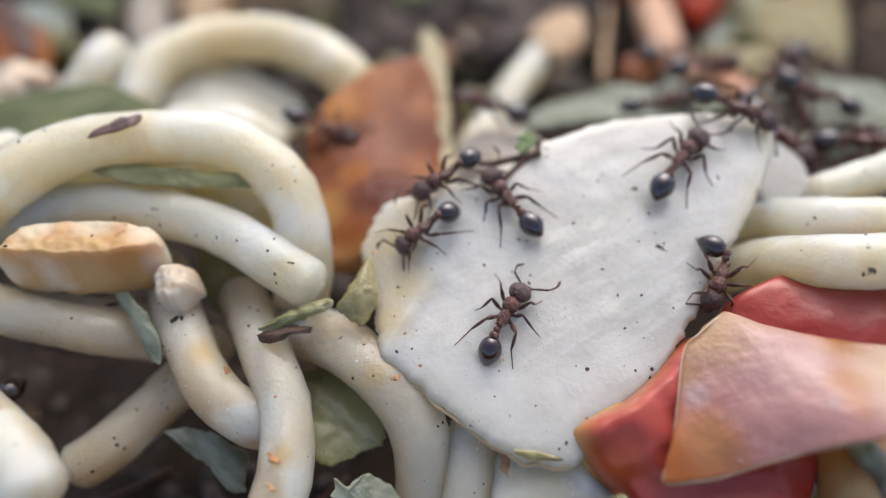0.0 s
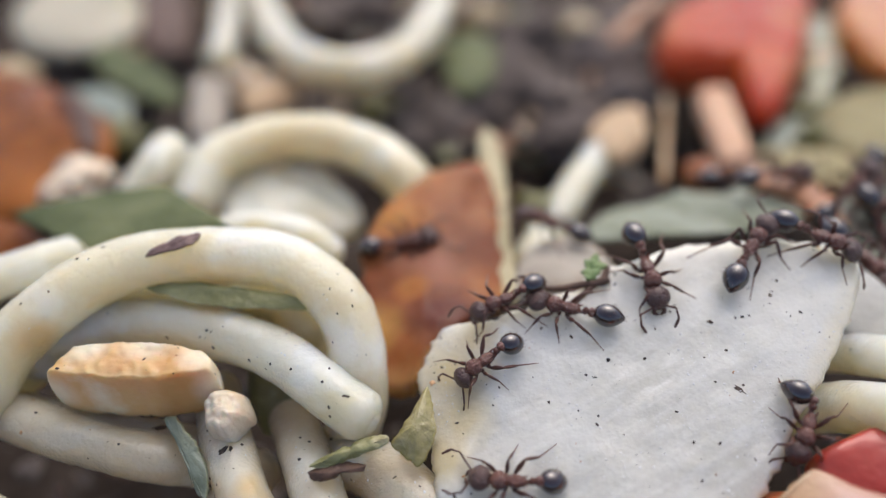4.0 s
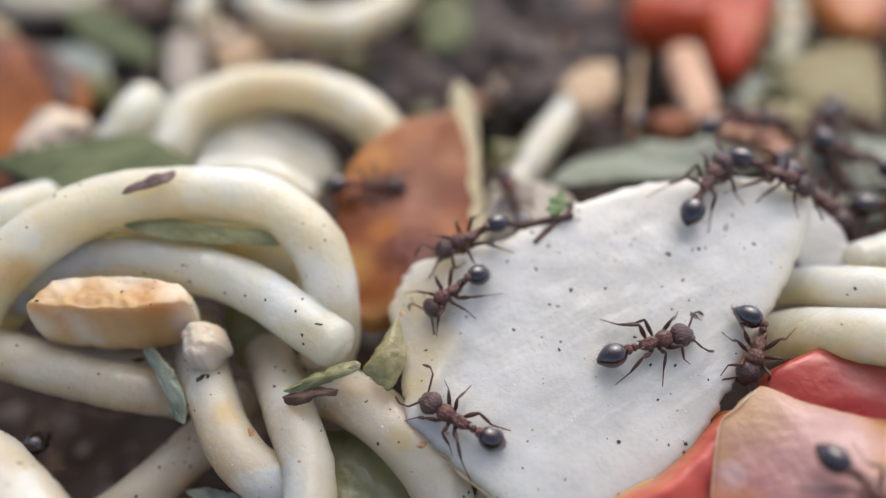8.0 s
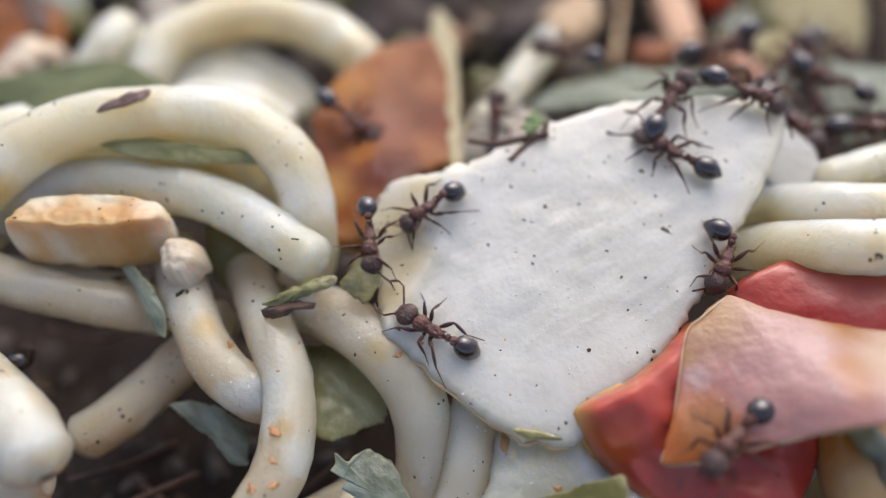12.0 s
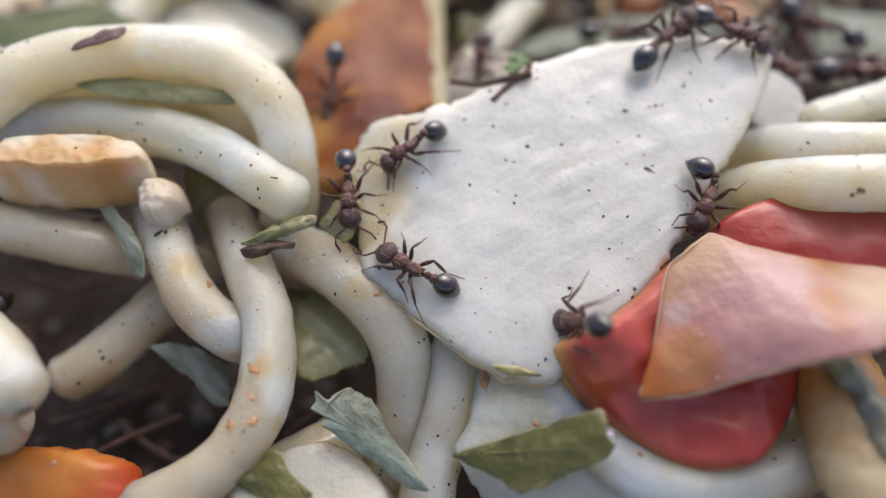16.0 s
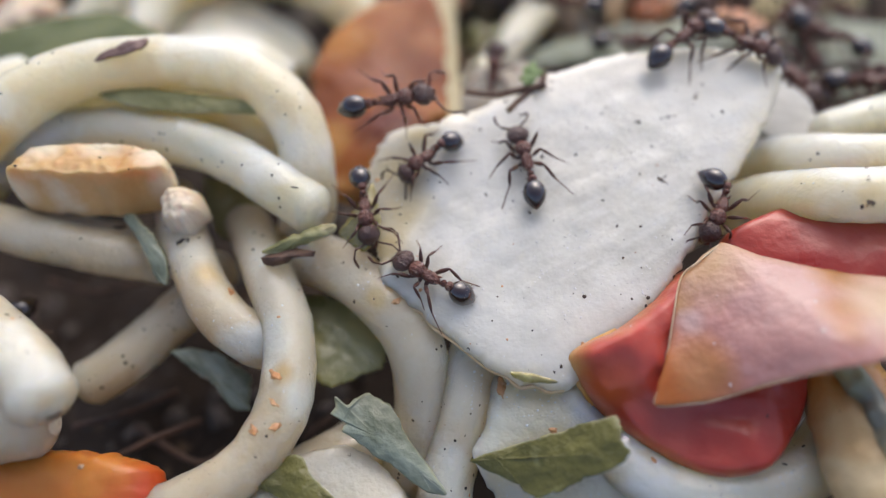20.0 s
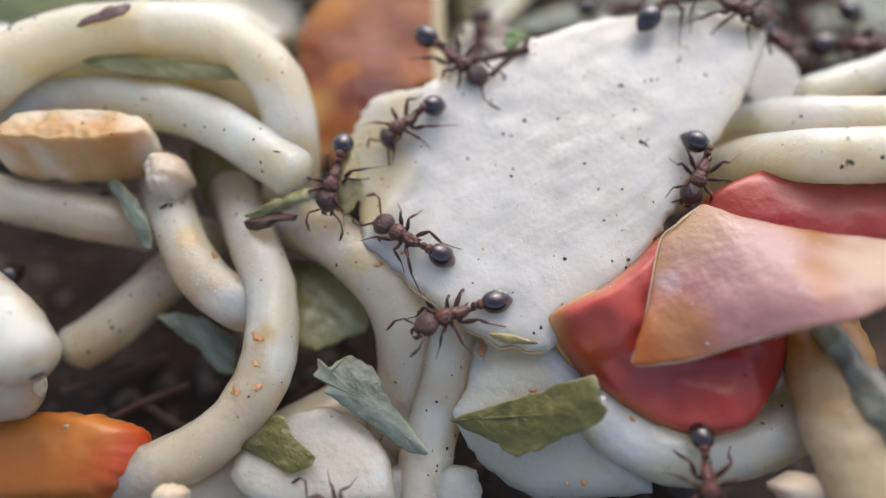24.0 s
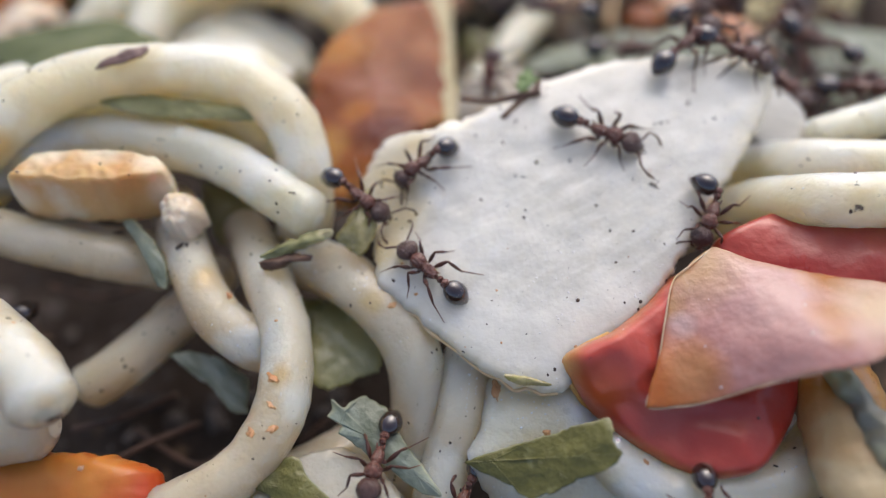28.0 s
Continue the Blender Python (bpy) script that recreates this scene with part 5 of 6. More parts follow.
def build_ant(size, rnd, label, held):
    """An ant in parts, facing +y, its middle at the origin; its feet stand 0.5 mm below. held: how far the head is bent down and
    aside, how far the waist is arched, and how far the abdomen hangs down and aside, in degrees."""
    ant = new("ant")
    tagged(ant, label, "ant", "ants on the scraps")
    s = size
    nod, aside, arch, hang, swing = held

    def p(x, y, z):
        return (x * s, y * s, z * s)

    def on_head(bm):
        return bent(bm, p(0, 0.74, 0.02), -nod, aside)

    def on_waist(bm):
        return bent(bm, p(0, -0.48, 0.0), -arch, swing * 0.15)

    def on_tail(bm):
        return on_waist(bent(bm, p(0, -1.04, 0.08), hang + arch, swing * 0.85))

    head = part("head", on_head(lump(bmesh.new(), p(0, 1.12, 0.02), p(0.42, 0.47, 0.34), -14, 30, 22, head_shape)), HEAD, ant, "dark brown finely ridged head")
    for e in (-1, 1):
        part("eye", on_head(lump(bmesh.new(), p(e * 0.375, 1.16, 0.10), p(0.06, 0.09, 0.08), 0, 10, 8)), EYE_M, head)
        part("mandible", on_head(limb([p(e * 0.17, 1.46, -0.13), p(e * 0.20, 1.62, -0.20), p(e * 0.03, 1.70, -0.22)], [(0.09 * s, 0.09 * s, 0.07 * s), (0.07 * s, 0.07 * s, 0.02 * s)])), LIMB, head)
    part("pronotum", lump(lump(bmesh.new(), p(0, 0.40, 0.06), p(0.335, 0.36, 0.29), -8, 24, 16, pronotum_shape), p(0, 0.72, 0.0), p(0.15, 0.16, 0.14)), THORAX, ant, "reddish brown ridged thorax")
    part("propodeum", lump(bmesh.new(), p(0, -0.14, 0.03), p(0.245, 0.46, 0.26), 4, 24, 16, propodeum_shape), THORAX, ant)
    for e in (-1, 1):
        part("spine", limb([p(e * 0.13, -0.46, 0.15), p(e * 0.15, -0.60, 0.25)], [(0.06 * s, 0.04 * s, 0.012 * s)]), THORAX, ant)
    part("petiole", on_waist(lump(lump(bmesh.new(), p(0, -0.76, 0.10), p(0.15, 0.13, 0.20), 10), p(0, -0.62, -0.02), p(0.085, 0.20, 0.09))), THORAX, ant)
    part("postpetiole", on_waist(lump(bmesh.new(), p(0, -1.00, 0.07), p(0.20, 0.17, 0.20))), THORAX, ant)
    gaster = part("gaster", on_tail(lump(bmesh.new(), p(0, -1.60, 0.08), p(0.45, 0.60, 0.42), 0, 36, 26, gaster_shape)), GASTER, ant, "glossy blackish brown egg-shaped abdomen")
    hairs = bmesh.new()
    for _ in range(34):
        a, c = rnd.uniform(0, math.pi), rnd.uniform(-0.95, 0.2)
        out = gaster_shape(Vector((math.cos(a) * math.sqrt(1 - c * c), c, math.sin(a) * math.sqrt(1 - c * c))))
        foot, tip = (Vector(p(0.45 * out.x * k, -1.60 + 0.60 * out.y * k - 0.05 * (k - 1), 0.08 + 0.42 * out.z * k)) for k in (0.98, 1.22))
        tube([foot, foot.lerp(tip, 0.5), tip], 0.006 * s, 3, 4, 0.0, ends=(0.1, 0.1), taper=lambda w: 1 - 0.7 * w, bm=hairs)
    part("hairs", on_tail(hairs), TARSUS, gaster, "sparse pale fine hairs")
    legs, feelers = [], []
    for side in (-1, 1):
        for k, (y0, knee, ankle, foot) in enumerate((
            (0.46, (0.55, 0.86, 0.18), (0.86, 1.10, -0.26), (1.12, 1.50, -0.53)),
            (0.18, (0.74, 0.20, 0.26), (1.04, -0.06, -0.24), (1.42, -0.26, -0.53)),
            (-0.12, (0.66, -0.46, 0.26), (0.92, -0.98, -0.20), (1.30, -1.66, -0.53)),
        )):
            j = [rnd.uniform(-0.15, 0.15) for _ in range(6)]
            root = Vector((side * 0.17, y0, -0.16))
            pts = [Vector((0, 0, 0)), Vector((side * 0.14, 0.03 * (1 - k), -0.04)), Vector((side * (knee[0] + j[0]), knee[1] + j[1], knee[2])) - root,
                   Vector((side * (ankle[0] + j[2]), ankle[1] + j[3], ankle[2])) - root, Vector((side * (foot[0] + j[2] + j[4]), foot[1] + j[3] + j[5], foot[2])) - root]
            pts = [tuple(q * s) for q in pts]
            w = (0.74, 0.74, 0.84)[k] * s
            leg = part("leg", limb(pts[:3], [(0.12 * w, 0.13 * w, 0.07 * w), (0.05 * w, 0.18 * w, 0.05 * w)]), LIMB, ant)
            part("tibia", limb(pts[2:4], [(0.045 * w, 0.12 * w, 0.04 * w)]), LIMB, leg)
            part("tarsus", limb(pts[3:], [(0.038 * w, 0.03 * w, 0.018 * w)]), TARSUS, leg, "thin paler foot")
            leg.location = root * s * MM
            legs.append((leg, root * s * MM, side, k))
        turn = Matrix.Translation(Vector(p(0, 0.74, 0.02)) * MM) @ Euler((radians(-nod), 0, radians(aside))).to_matrix().to_4x4() @ Matrix.Translation(Vector(p(0, 0.74, 0.02)) * -MM)
        base = turn @ Matrix.Translation(Vector(p(side * 0.17, 1.43, 0.06)) * MM)
        a, b = rnd.uniform(-0.15, 0.2), rnd.uniform(-0.2, 0.2)
        up = math.sin(radians(nod)) * 0.7
        pts = [(0, 0, 0), (side * (0.50 + a) * s, (0.26 + b) * s, (0.08 + 0.3 * up) * s), (side * (0.62 + a) * s, (0.60 + b) * s, 0.35 * up * s), (side * (0.52 + a) * s, (0.98 + b) * s, (-0.22 + 0.5 * up) * s)]
        feeler = part("antenna", limb(pts[:2], [(0.03 * s, 0.05 * s, 0.04 * s)]), LIMB, ant)
        part("funiculus", limb(pts[1:], [(0.03 * s, 0.032 * s, 0.04 * s), (0.04 * s, 0.08 * s, 0.03 * s)]), LIMB, feeler)
        feeler.matrix_basis = base
        feelers.append((feeler, base))
    return ant, legs, feelers


# how each ant holds itself: head down, head aside, waist arched, abdomen down, abdomen aside
HELD = {0: (58, 6, 34, 34, -10), 1: (40, -10, 14, 4, 82), 2: (12, -10, 8, 36, 12), 3: (30, 8, 30, 22, 14), 4: (6, -6, 4, 4, 4), 5: (4, -8, 4, 6, 8), 6: (34, 12, 8, 12, 0),
        7: (14, 6, 6, 10, 0), 8: (6, 6, 6, 8, -6), 9: (14, -4, 10, 16, 4)}

ANTS = [  # size, rows of seconds, place in millimetres and turn in degrees
    (1.00, [(0, -0.89, 22.76, 12.86, -14, -16, 128), (28, -0.89, 22.76, 12.86, -14, -16, 128)]),
    (1.00, [(0, 11.00, 20.60, 12.32, -21, -8, 158), (28, 11.00, 20.60, 12.32, -21, -8, 158)]),
    (1.03, [(0, 2.44, 19.25, 11.55, 20, 9, -28), (1, 2.42, 20.19, 11.92, 21, 2, -9), (2, 0.82, 20.59, 12.03, 15, -15, 40), (3, 0.49, 20.59, 12.02, 17, -14, 34), (3.5, 0.36, 18.67, 11.26, 1, -22, 84), (5.5, 0.02, 18.45, 11.16, -2, -21, 92), (6, 0.07, 18.36, 11.13, -1, -22, 89), (7, -0.36, 17.96, 10.96, 7, -20, 66), (7.5, -0.41, 17.90, 10.94, 9, -19, 59), (8, -0.56, 17.91, 10.94, 10, -19, 58), (11, -0.53, 17.92, 10.94, 10, -19, 58), (15, -0.53, 17.92, 10.94, 10, -19, 58), (18, -0.60, 17.94, 10.95, 10, -19, 58), (20, -0.62, 17.95, 10.95, 10, -19, 58), (23, -0.65, 17.95, 10.95, 10, -19, 58), (26, -0.67, 17.97, 10.95, 10, -19, 58), (27, -0.69, 18.02, 10.97, 10, -19, 58), (27.5, -0.62, 18.32, 11.09, 12, -18, 50), (28, -0.48, 18.39, 11.12, 14, -17, 45)]),
    (1.00, [(0, -0.03, 25.10, 13.81, -13, -18, 122), (1, -0.10, 25.31, 13.89, -13, -17, 123), (2, -0.14, 25.50, 13.96, -14, -16, 128), (3, -0.11, 25.26, 13.87, -11, -18, 118), (3.5, -0.12, 25.25, 13.87, -10, -19, 115), (5.5, -0.17, 25.25, 13.86, -12, -18, 119), (6, -0.33, 25.27, 13.87, -8, -20, 108), (7, -0.27, 25.19, 13.84, -9, -20, 112), (7.5, -0.24, 25.15, 13.82, -10, -19, 113), (8, -0.26, 25.10, 13.80, -10, -19, 113), (9, -0.95, 24.89, 13.70, -14, -17, 127), (10, -2.65, 24.08, 13.33, -12, -18, 119), (11, -3.19, 22.39, 12.65, -21, -3, 169), (11.5, -3.16, 21.81, 12.42, -21, 2, 180), (13.5, -3.08, 21.22, 12.19, -21, 4, -175), (15, -3.12, 21.07, 12.13, -21, 4, -175), (16, -3.14, 20.90, 12.06, -21, 3, -177), (17, -3.15, 20.67, 11.97, -21, 2, 180), (18, -3.17, 20.61, 11.95, -21, 2, -179), (19, -3.18, 20.53, 11.92, -21, 2, 180), (20, -3.20, 20.58, 11.94, -21, 4, -173), (20.5, -3.25, 20.53, 11.91, -21, 5, -171), (22.5, -3.19, 20.32, 11.83, -21, 5, -173), (23, -3.26, 20.37, 11.85, -21, 4, -174), (23.5, -3.59, 20.69, 11.97, -22, -0, 175), (24, -3.71, 20.46, 11.87, -21, -4, 165), (25, -3.48, 19.32, 11.43, -22, -1, 172), (26, -3.04, 18.33, 11.05, -19, 10, -158), (27, -3.52, 19.96, 11.68, -20, 8, -165), (27.5, -3.28, 21.21, 12.18, -8, 20, -115), (28, -3.31, 21.34, 12.23, -13, 18, -131)]),
    (1.06, [(0, 2.65, 24.16, 13.51, 17, -13, 31), (1, 2.70, 24.18, 13.52, 18, -12, 29), (2, 2.58, 24.64, 13.70, 16, -15, 37), (2.5, 3.01, 24.92, 13.82, 21, -6, 10), (3, 3.43, 25.20, 13.94, 21, 4, -16), (3.5, 2.75, 25.73, 14.13, 20, -7, 15), (3.83, 2.51, 25.24, 13.93, 11, -19, 54), (4.17, 2.28, 24.74, 13.73, -4, -21, 97), (4.5, 2.04, 24.24, 13.53, -17, -13, 139), (5.5, 1.94, 22.14, 12.70, -21, -5, 163), (6, 0.90, 21.36, 12.36, -19, -11, 147), (6.5, 1.04, 21.58, 12.45, -19, -10, 150), (7, 1.26, 21.66, 12.49, -21, -6, 160), (7.25, 2.92, 21.13, 12.33, -18, 13, -150), (7.5, 4.59, 20.60, 12.17, -0, 22, -95), (8, 7.03, 20.77, 12.31, 9, 20, -70), (8.5, 8.92, 21.60, 12.69, 10, 19, -65), (9, 11.60, 24.02, 13.73, 6, 21, -77), (9.25, 11.69, 24.90, 14.08, 16, 15, -46), (9.5, 11.77, 25.78, 14.43, 21, 5, -17), (10, 11.47, 25.69, 14.38, 22, -0, -4), (11, 11.65, 26.17, 14.58, 21, 3, -12), (11.25, 10.91, 25.20, 14.17, 20, -9, 18), (11.5, 10.17, 24.24, 13.77, 12, -18, 50), (12.5, 8.85, 26.71, 14.70, 12, -18, 52), (12.83, 8.55, 27.08, 14.84, 20, -8, 16), (13.2, 9.26, 31.58, 14.10, 5, 20, -70), (14, 9.73, 34.57, 11.60, 0, 8, -85), (28, 9.73, 34.57, 11.60, 0, 8, -85)]),
    (1.14, [(0, 10.19, 25.66, 14.48, 18, 12, -37), (1, 9.81, 27.21, 15.08, 21, 4, -15), (2, 10.30, 27.79, 15.32, 20, 9, -28), (3, 10.23, 27.65, 15.27, 19, 11, -33), (6, 10.12, 27.53, 15.21, 19, 10, -31), (8, 10.12, 27.57, 15.23, 19, 10, -32), (9, 10.03, 27.45, 15.18, 19, 10, -31), (10, 9.94, 27.53, 15.21, 20, 9, -27), (11, 9.78, 27.24, 15.09, 19, 10, -31), (11.5, 9.62, 27.70, 15.27, 19, 10, -30), (13.5, 9.78, 27.41, 15.16, 18, 12, -38), (15, 10.16, 27.84, 15.34, 17, 13, -41), (16, 10.23, 27.85, 15.34, 17, 14, -43), (17, 10.28, 28.29, 15.52, 16, 15, -46), (28, 10.96, 28.44, 15.60, 16, 15, -47)]),
    (1.10, [(0, 13.15, 27.91, 15.39, -9, 20, -120), (28, 13.15, 27.91, 15.39, -9, 20, -120)]),
    (1.10, [(0, -5.83, 31.20, 12.21, -16, 29, -112), (1, -4.90, 30.48, 12.15, -20, 27, -113), (3, -4.85, 31.46, 11.94, 8, 31, -76), (5.5, -4.78, 31.04, 12.26, 8, 30, -77), (8, -5.13, 31.04, 12.20, -0, 32, -88), (9, -4.94, 30.48, 12.15, -27, 25, -122), (11, -4.63, 30.06, 12.16, -28, 25, -126), (13.5, -4.93, 29.90, 12.13, -36, 17, -142), (15, -4.40, 27.98, 11.87, -44, 3, -165), (16, -4.76, 28.28, 11.75, -44, -7, -179), (17, -5.16, 26.77, 11.52, -44, -6, -177), (17.5, -5.19, 25.95, 11.23, -44, -5, -174), (18, -5.07, 26.46, 11.58, -43, -1, -170), (19, -3.89, 26.52, 12.05, -34, 17, -142), (19.25, -3.58, 26.83, 12.15, -18, 29, -115), (19.5, -2.93, 24.62, 14.04, 4, 32, -83), (20, -2.20, 24.75, 14.36, 9, 32, -76), (20.5, -0.42, 25.33, 14.09, 2, 33, -86), (22.5, 1.27, 25.56, 13.88, -13, 17, -134), (23, 1.24, 25.67, 13.92, -13, 17, -134), (24, 1.10, 25.80, 13.97, -13, 17, -134), (25, 1.21, 25.67, 13.92, -13, 17, -134), (26, 2.02, 24.88, 13.87, -5, 21, -107), (27, 4.38, 24.98, 13.98, 4, 21, -84), (27.5, 5.23, 24.54, 13.83, -2, 21, -100), (28, 6.88, 24.08, 13.70, -8, 20, -116)]),
    (1.05, [(0, 13.97, 9.11, 13.98, 0, -0, 162), (7.5, 13.43, 14.86, 13.09, 0, -0, -167), (8, 12.80, 14.00, 12.83, 0, -0, -140), (9, 12.09, 14.30, 12.56, 0, -0, 177), (10, 10.75, 13.25, 11.40, 0, -0, 153), (11, 10.11, 11.98, 10.60, -14, -0, 152), (11.5, 10.55, 12.87, 10.90, -8, -0, 141), (12.5, 8.30, 13.58, 10.98, 0, -0, 123), (13, 7.01, 14.44, 10.94, -31, -14, 96), (13.5, 5.91, 15.76, 10.22, -56, -39, 78), (14, 5.78, 16.17, 10.22, -57, -39, 77), (14.5, 5.78, 15.79, 10.27, -69, -39, 103), (15, 5.55, 15.51, 10.52, -86, -27, 141), (15.5, 5.50, 15.65, 10.62, -94, -23, 149), (16, 5.52, 15.54, 10.83, -71, -40, 90), (16.25, 5.79, 15.66, 10.95, -28, -28, 30), (16.5, 6.07, 15.79, 11.07, -13, 6, -8), (17, 6.55, 17.34, 11.02, 22, -1, -3), (17.5, 6.48, 20.57, 12.29, 21, -4, 6), (17.75, 4.76, 21.70, 12.68, 16, -15, 39), (18, 3.04, 22.82, 13.07, 4, -21, 74), (19, 1.68, 22.88, 13.05, -1, -22, 87), (19.5, 2.96, 22.62, 12.98, 11, -19, 54), (20, 3.30, 22.67, 13.02, 21, -6, 12), (20.5, 3.62, 24.79, 13.86, 21, -5, 8), (21, 4.59, 26.60, 14.60, 21, 6, -20), (21.3, 5.46, 26.53, 14.60, 9, 20, -68), (21.6, 6.33, 26.45, 14.60, -9, 20, -121), (22.05, 6.02, 24.67, 13.89, -20, 8, -165), (22.5, 5.71, 22.89, 13.18, -20, -8, 153), (23, 3.26, 16.76, 10.69, -21, -4, 165), (23.5, 1.67, 15.36, 9.58, 0, -0, 126), (24, 1.26, 15.15, 9.78, 0, -0, 113), (25, -1.10, 15.25, 8.50, -14, -0, 96), (26, -1.46, 15.45, 8.65, -14, 0, 79), (26.5, -1.35, 15.05, 8.60, -8, -0, 110), (27, -1.27, 14.75, 8.38, 0, -0, 141), (27.5, -2.40, 13.01, 7.51, 0, -0, 136), (28, -2.16, 12.20, 7.01, 0, -0, 168)]),
    (1.12, [(0, 11.91, 34.51, 11.76, 8, 32, -80), (1, 10.03, 33.75, 11.94, 10, 29, -75), (2, 7.58, 32.42, 11.92, 16, 15, -47), (2.35, 6.23, 27.58, 15.05, -9, 20, -118), (2.7, 6.10, 27.15, 14.90, -21, 6, -170), (3, 5.99, 26.78, 14.72, -21, -4, 166), (3.5, 6.05, 26.35, 14.55, -21, -4, 164), (4.2, 5.70, 26.65, 14.65, -19, 12, -150), (4.9, 5.20, 27.20, 14.85, -6, 20, -110), (5.5, 4.76, 27.66, 15.03, 3, 21, -86), (6, 7.68, 33.29, 11.95, 19, 25, -63), (6.25, 8.03, 35.01, 11.34, 43, 9, -21), (6.5, 8.36, 36.71, 10.80, 51, -17, 13), (7, 8.72, 40.56, 9.69, 24, -34, 64), (8, 8.71, 41.78, 9.64, -3, -34, 97), (9, 7.68, 40.93, 9.66, 3, -34, 90), (11, 5.95, 35.93, 12.82, 12, -36, 76), (28, 5.97, 35.97, 13.17, 8, -37, 80)]),
    (1.30, [(0, 15.36, 43.21, 9.47, -9, 37, -102), (3, 14.81, 42.34, 9.31, 7, 30, -78), (6, 14.85, 42.55, 9.39, 10, 29, -73), (7, 17.54, 44.74, 9.53, 18, 26, -64), (8, 18.23, 41.97, 9.96, -14, 36, -105), (9, 15.54, 36.65, 13.00, -13, 36, -104), (9.33, 15.21, 36.20, 13.30, 28, 28, -40), (9.67, 14.88, 35.74, 13.59, 42, -3, 6), (10, 14.55, 35.29, 13.89, 28, -36, 52), (10.5, 15.24, 38.10, 12.07, 1, -37, 89), (11, 14.49, 37.42, 12.23, -21, -25, 120), (28, 14.79, 35.63, 14.18, -21, -26, 121)]),
    (1.05, [(0, 10.95, 6.73, 7.78, 0, -0, 148), (20.5, 11.98, 7.39, 7.78, 0, -0, 152), (22.5, 10.14, 9.39, 7.40, 0, -0, 179), (23, 10.04, 9.43, 7.45, 0, -0, 179), (23.5, 9.98, 9.85, 7.62, 0, -0, 179), (24, 10.14, 9.86, 7.60, 0, -0, 178), (25, 9.98, 10.08, 7.71, 0, -0, -176), (26, 10.13, 9.95, 7.59, 0, -0, 179), (27, 9.81, 10.01, 7.67, 0, -0, 175), (28, 9.77, 9.92, 7.61, 0, -0, 178)]),
    (1.05, [(0, -0.86, 6.39, 6.18, -0, 0, 78), (22.5, -1.89, 7.04, 6.38, -0, 0, 78), (24, -2.48, 8.69, 6.58, 0, 0, 73), (25, -3.49, 10.60, 4.69, 0, 0, 82), (26, -4.09, 9.17, 6.78, 0, 0, 83), (26.3, -5.78, 10.74, 6.96, 0, 0, 47), (26.6, -6.49, 10.75, 6.80, 0, 0, 32), (27, -6.69, 8.45, 6.20, 0, 0, 38), (27.5, -6.89, 6.15, 5.60, 0, 0, 60), (28, -6.89, 5.75, 5.60, 0, 0, 70)]),
    (1.05, [(0, 2.52, 6.37, 5.98, 0, 0, 66), (24, 1.13, 7.67, 6.18, 0, 0, 62), (25, -0.53, 9.44, 5.10, 0, 0, 72), (26, -2.75, 10.63, 4.57, 0, 0, 78), (26.6, -2.25, 10.53, 4.57, 0, 0, 82), (27, -1.25, 8.83, 4.27, 0, 0, 100), (27.5, 0.75, 9.23, 5.87, 0, 0, 135), (28, 1.05, 11.13, 5.87, 0, -0, 155)]),
    (1.05, [(0, -19.02, 17.27, 7.38, 0, -0, 147), (28, -19.02, 17.27, 7.38, 0, -0, 147)]),
    (1.12, [(0, 2.12, 32.42, 12.90, 10, 10, 70), (3, 2.12, 32.42, 12.90, 10, 10, 70), (6, 2.31, 34.28, 10.59, 15, 10, 50), (8, 1.88, 30.63, 12.08, 20, 10, 20), (11, 2.12, 30.43, 12.13, 30, 5, 0), (14, 2.21, 30.40, 12.12, 40, 1, -8), (28, 2.20, 30.49, 12.09, 40, 1, -8)]),
    (1.15, [(0, 18.85, 33.33, 11.79, -48, 23, -173), (28, 18.81, 33.37, 11.82, -48, 23, -173)]),
    (1.25, [(0, 17.45, 29.95, 11.53, -35, 33, -139), (28, 17.53, 30.10, 11.43, -35, 33, -139)]),
    (1.25, [(0, 20.32, 30.81, 11.70, 17, 21, -67), (28, 20.17, 30.61, 11.86, 17, 21, -67)]),
    (1.25, [(0, 15.33, 38.29, 11.98, 6, 33, -80), (28, 14.19, 35.44, 13.55, 6, 33, -80)]),
    (1.30, [(0, 24.03, 41.57, 9.83, -31, 37, -133), (28, 23.90, 41.71, 9.92, -31, 37, -133)]),
    (1.30, [(0, 18.03, 35.98, 12.56, 32, 14, -46), (28, 18.03, 35.98, 12.56, 32, 14, -46)]),
    (1.25, [(0, 19.74, 34.37, 12.30, 5, 10, 60), (28, 19.74, 34.37, 12.30, 5, 10, 60)]),
    (1.25, [(0, 16.75, 30.26, 12.40, -15, 15, -150), (28, 16.75, 30.26, 12.40, -15, 15, -150)]),
    (1.25, [(0, 20.82, 30.07, 12.20, 0, 12, -95), (28, 20.82, 30.07, 12.20, 0, 12, -95)]),
    (1.25, [(0, 19.78, 36.98, 12.00, 10, 5, -20), (28, 19.78, 36.98, 12.00, 10, 5, -20)]),
]


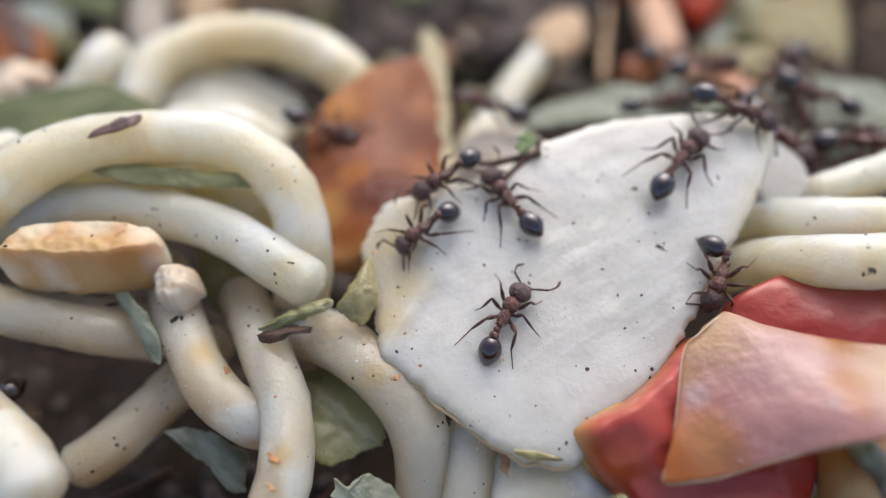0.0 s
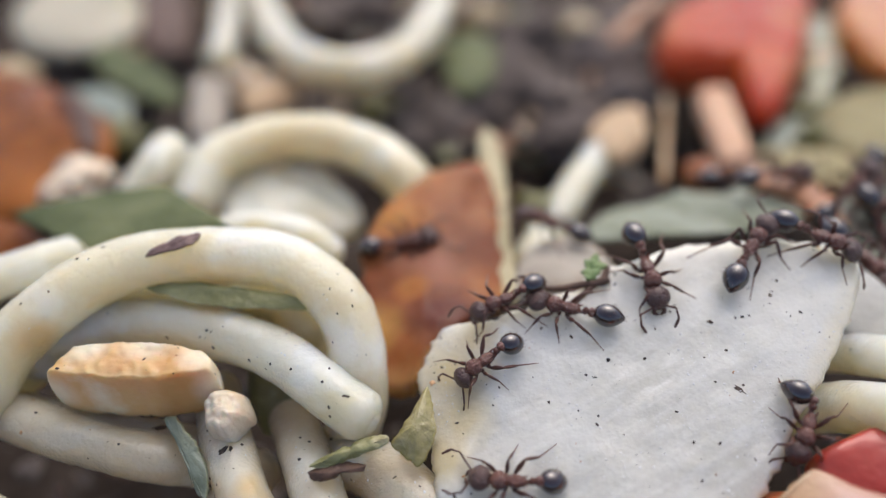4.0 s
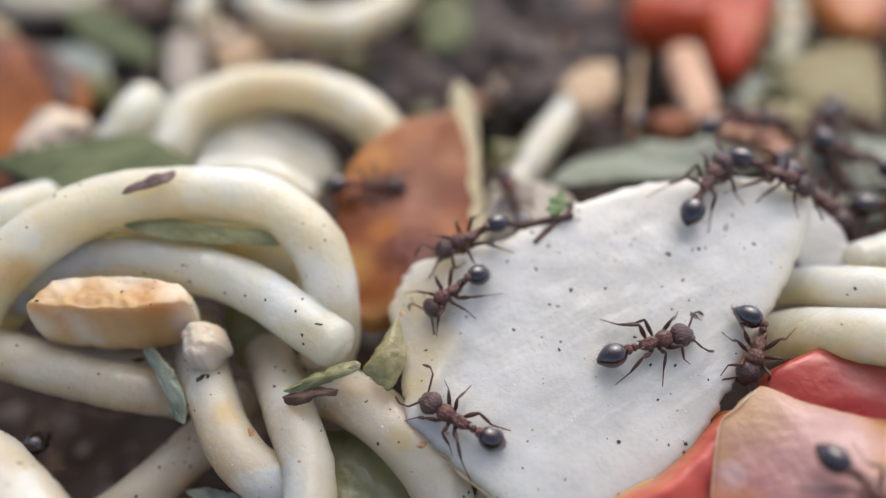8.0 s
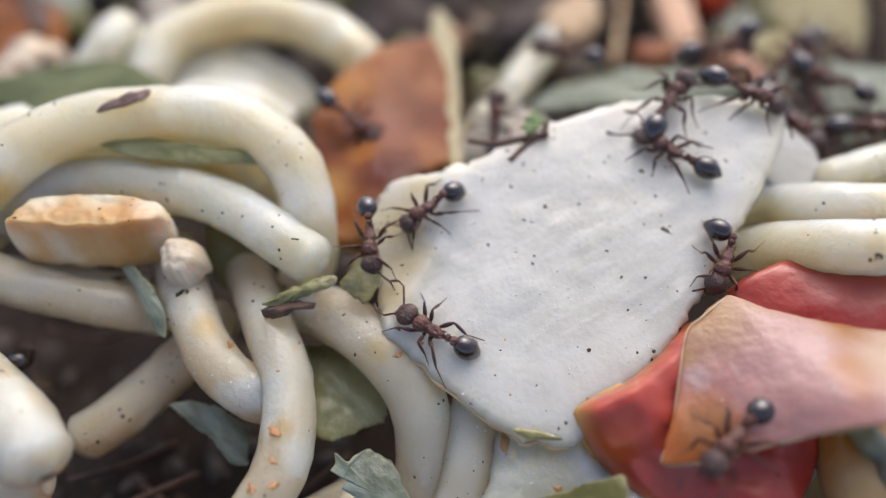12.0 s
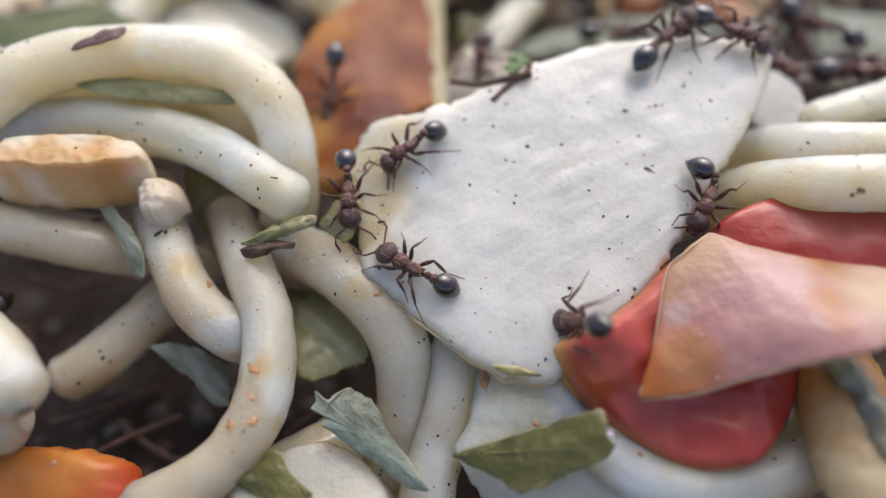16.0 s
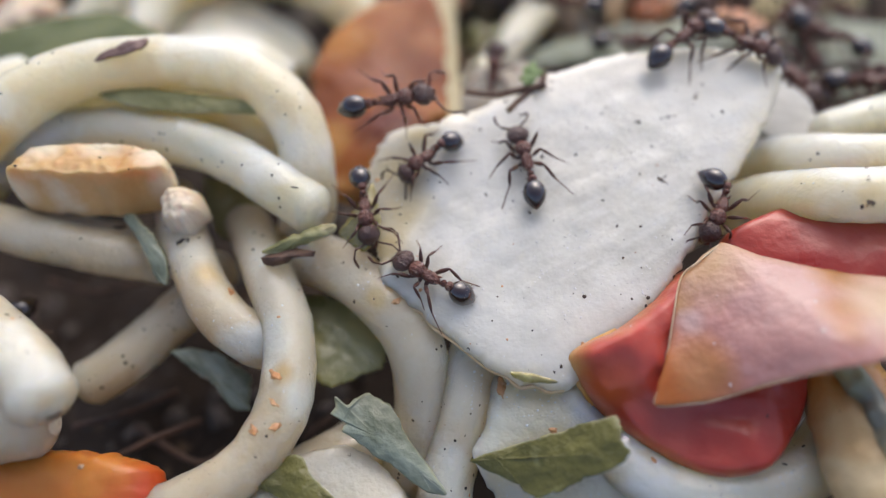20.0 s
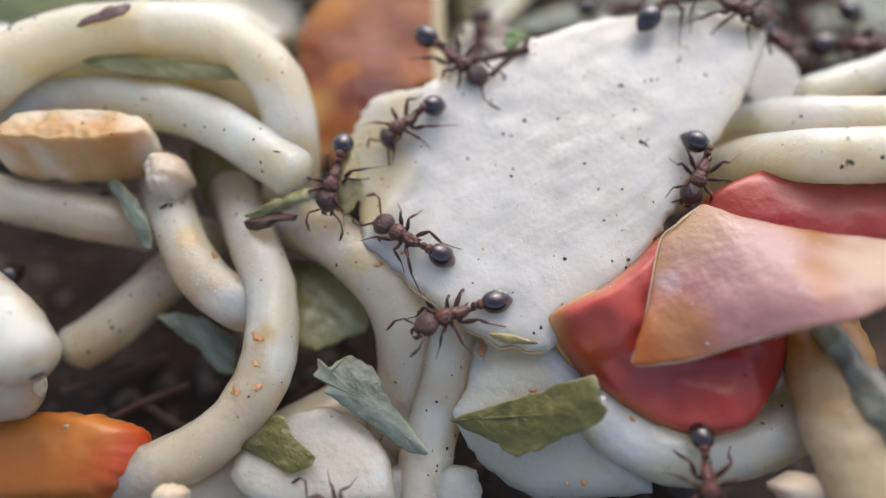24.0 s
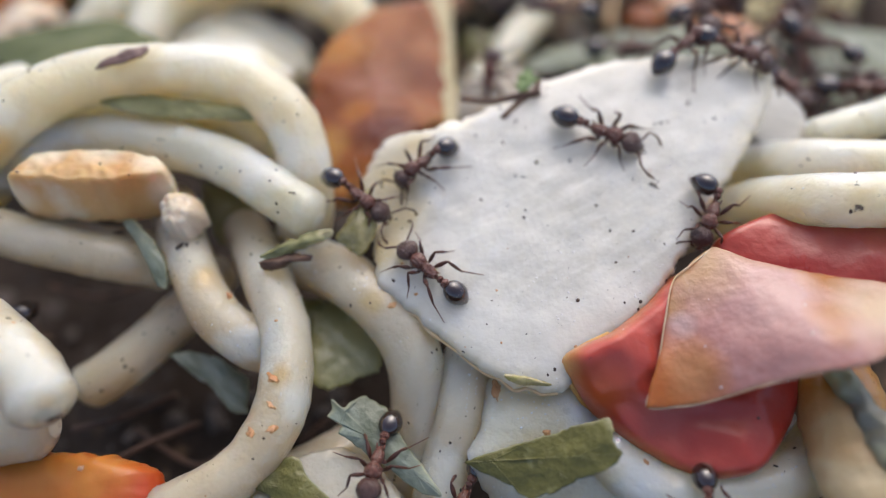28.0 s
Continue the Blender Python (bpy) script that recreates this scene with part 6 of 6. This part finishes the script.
def motions():
    """The ants crawl, swing their legs as they go, and wave their antennae."""
    for i, (size, rows) in enumerate(ANTS):
        rnd = random.Random(100 + i)
        crawls = max((Vector(a[1:4]) - Vector(b[1:4])).length for a, b in zip(rows, rows[1:])) > 0.5
        label = "dark reddish brown ant crawling over the food scraps" if crawls else "dark reddish brown ant feeding in one spot"
        held = HELD.get(i) or (rnd.uniform(5, 25), rnd.uniform(-12, 12), rnd.uniform(0, 20), rnd.uniform(5, 25), rnd.uniform(-12, 12))
        ant, legs, feelers = build_ant(size, rnd, label, held)
        walk(ant, [(t, pose(x * MM, y * MM, z * MM, rx, ry, rz)) for t, x, y, z, rx, ry, rz in rows])
        # stepping: the swing follows the length of way gone
        steps, gone = [(0.0, 0.0)], 0.0
        for a, b in zip(rows, rows[1:]):
            far = (Vector(b[1:4]) - Vector(a[1:4])).length + abs(b[6] - a[6]) % 300 * 0.008
            n = max(1, min(int((b[0] - a[0]) / 0.12), int(far / 0.35))) if far > 0.3 else 1
            for k in range(1, n + 1):
                steps.append((a[0] + (b[0] - a[0]) * k / n, gone + far * k / n))
            gone += far
        for leg, root, side, k in legs:
            out = []
            for t, way in steps:
                phase = way * 2.6 + math.pi * ((k + (side > 0)) % 2)
                out.append((t, Matrix.Translation(root) @ pose(0, 0, 0, 0, -side * 6 * max(0, math.cos(phase)), side * 14 * math.sin(phase))))
            if crawls:
                walk(leg, out)
        for feeler, base in feelers:
            times = [0.0] + sorted(rnd.uniform(0.3, 27.7) for _ in range(22)) + [28.0]
            walk(feeler, [(t, base @ pose(0, 0, 0, rnd.uniform(-16, 12), 0, rnd.uniform(-16, 16))) for t in times])


motions()
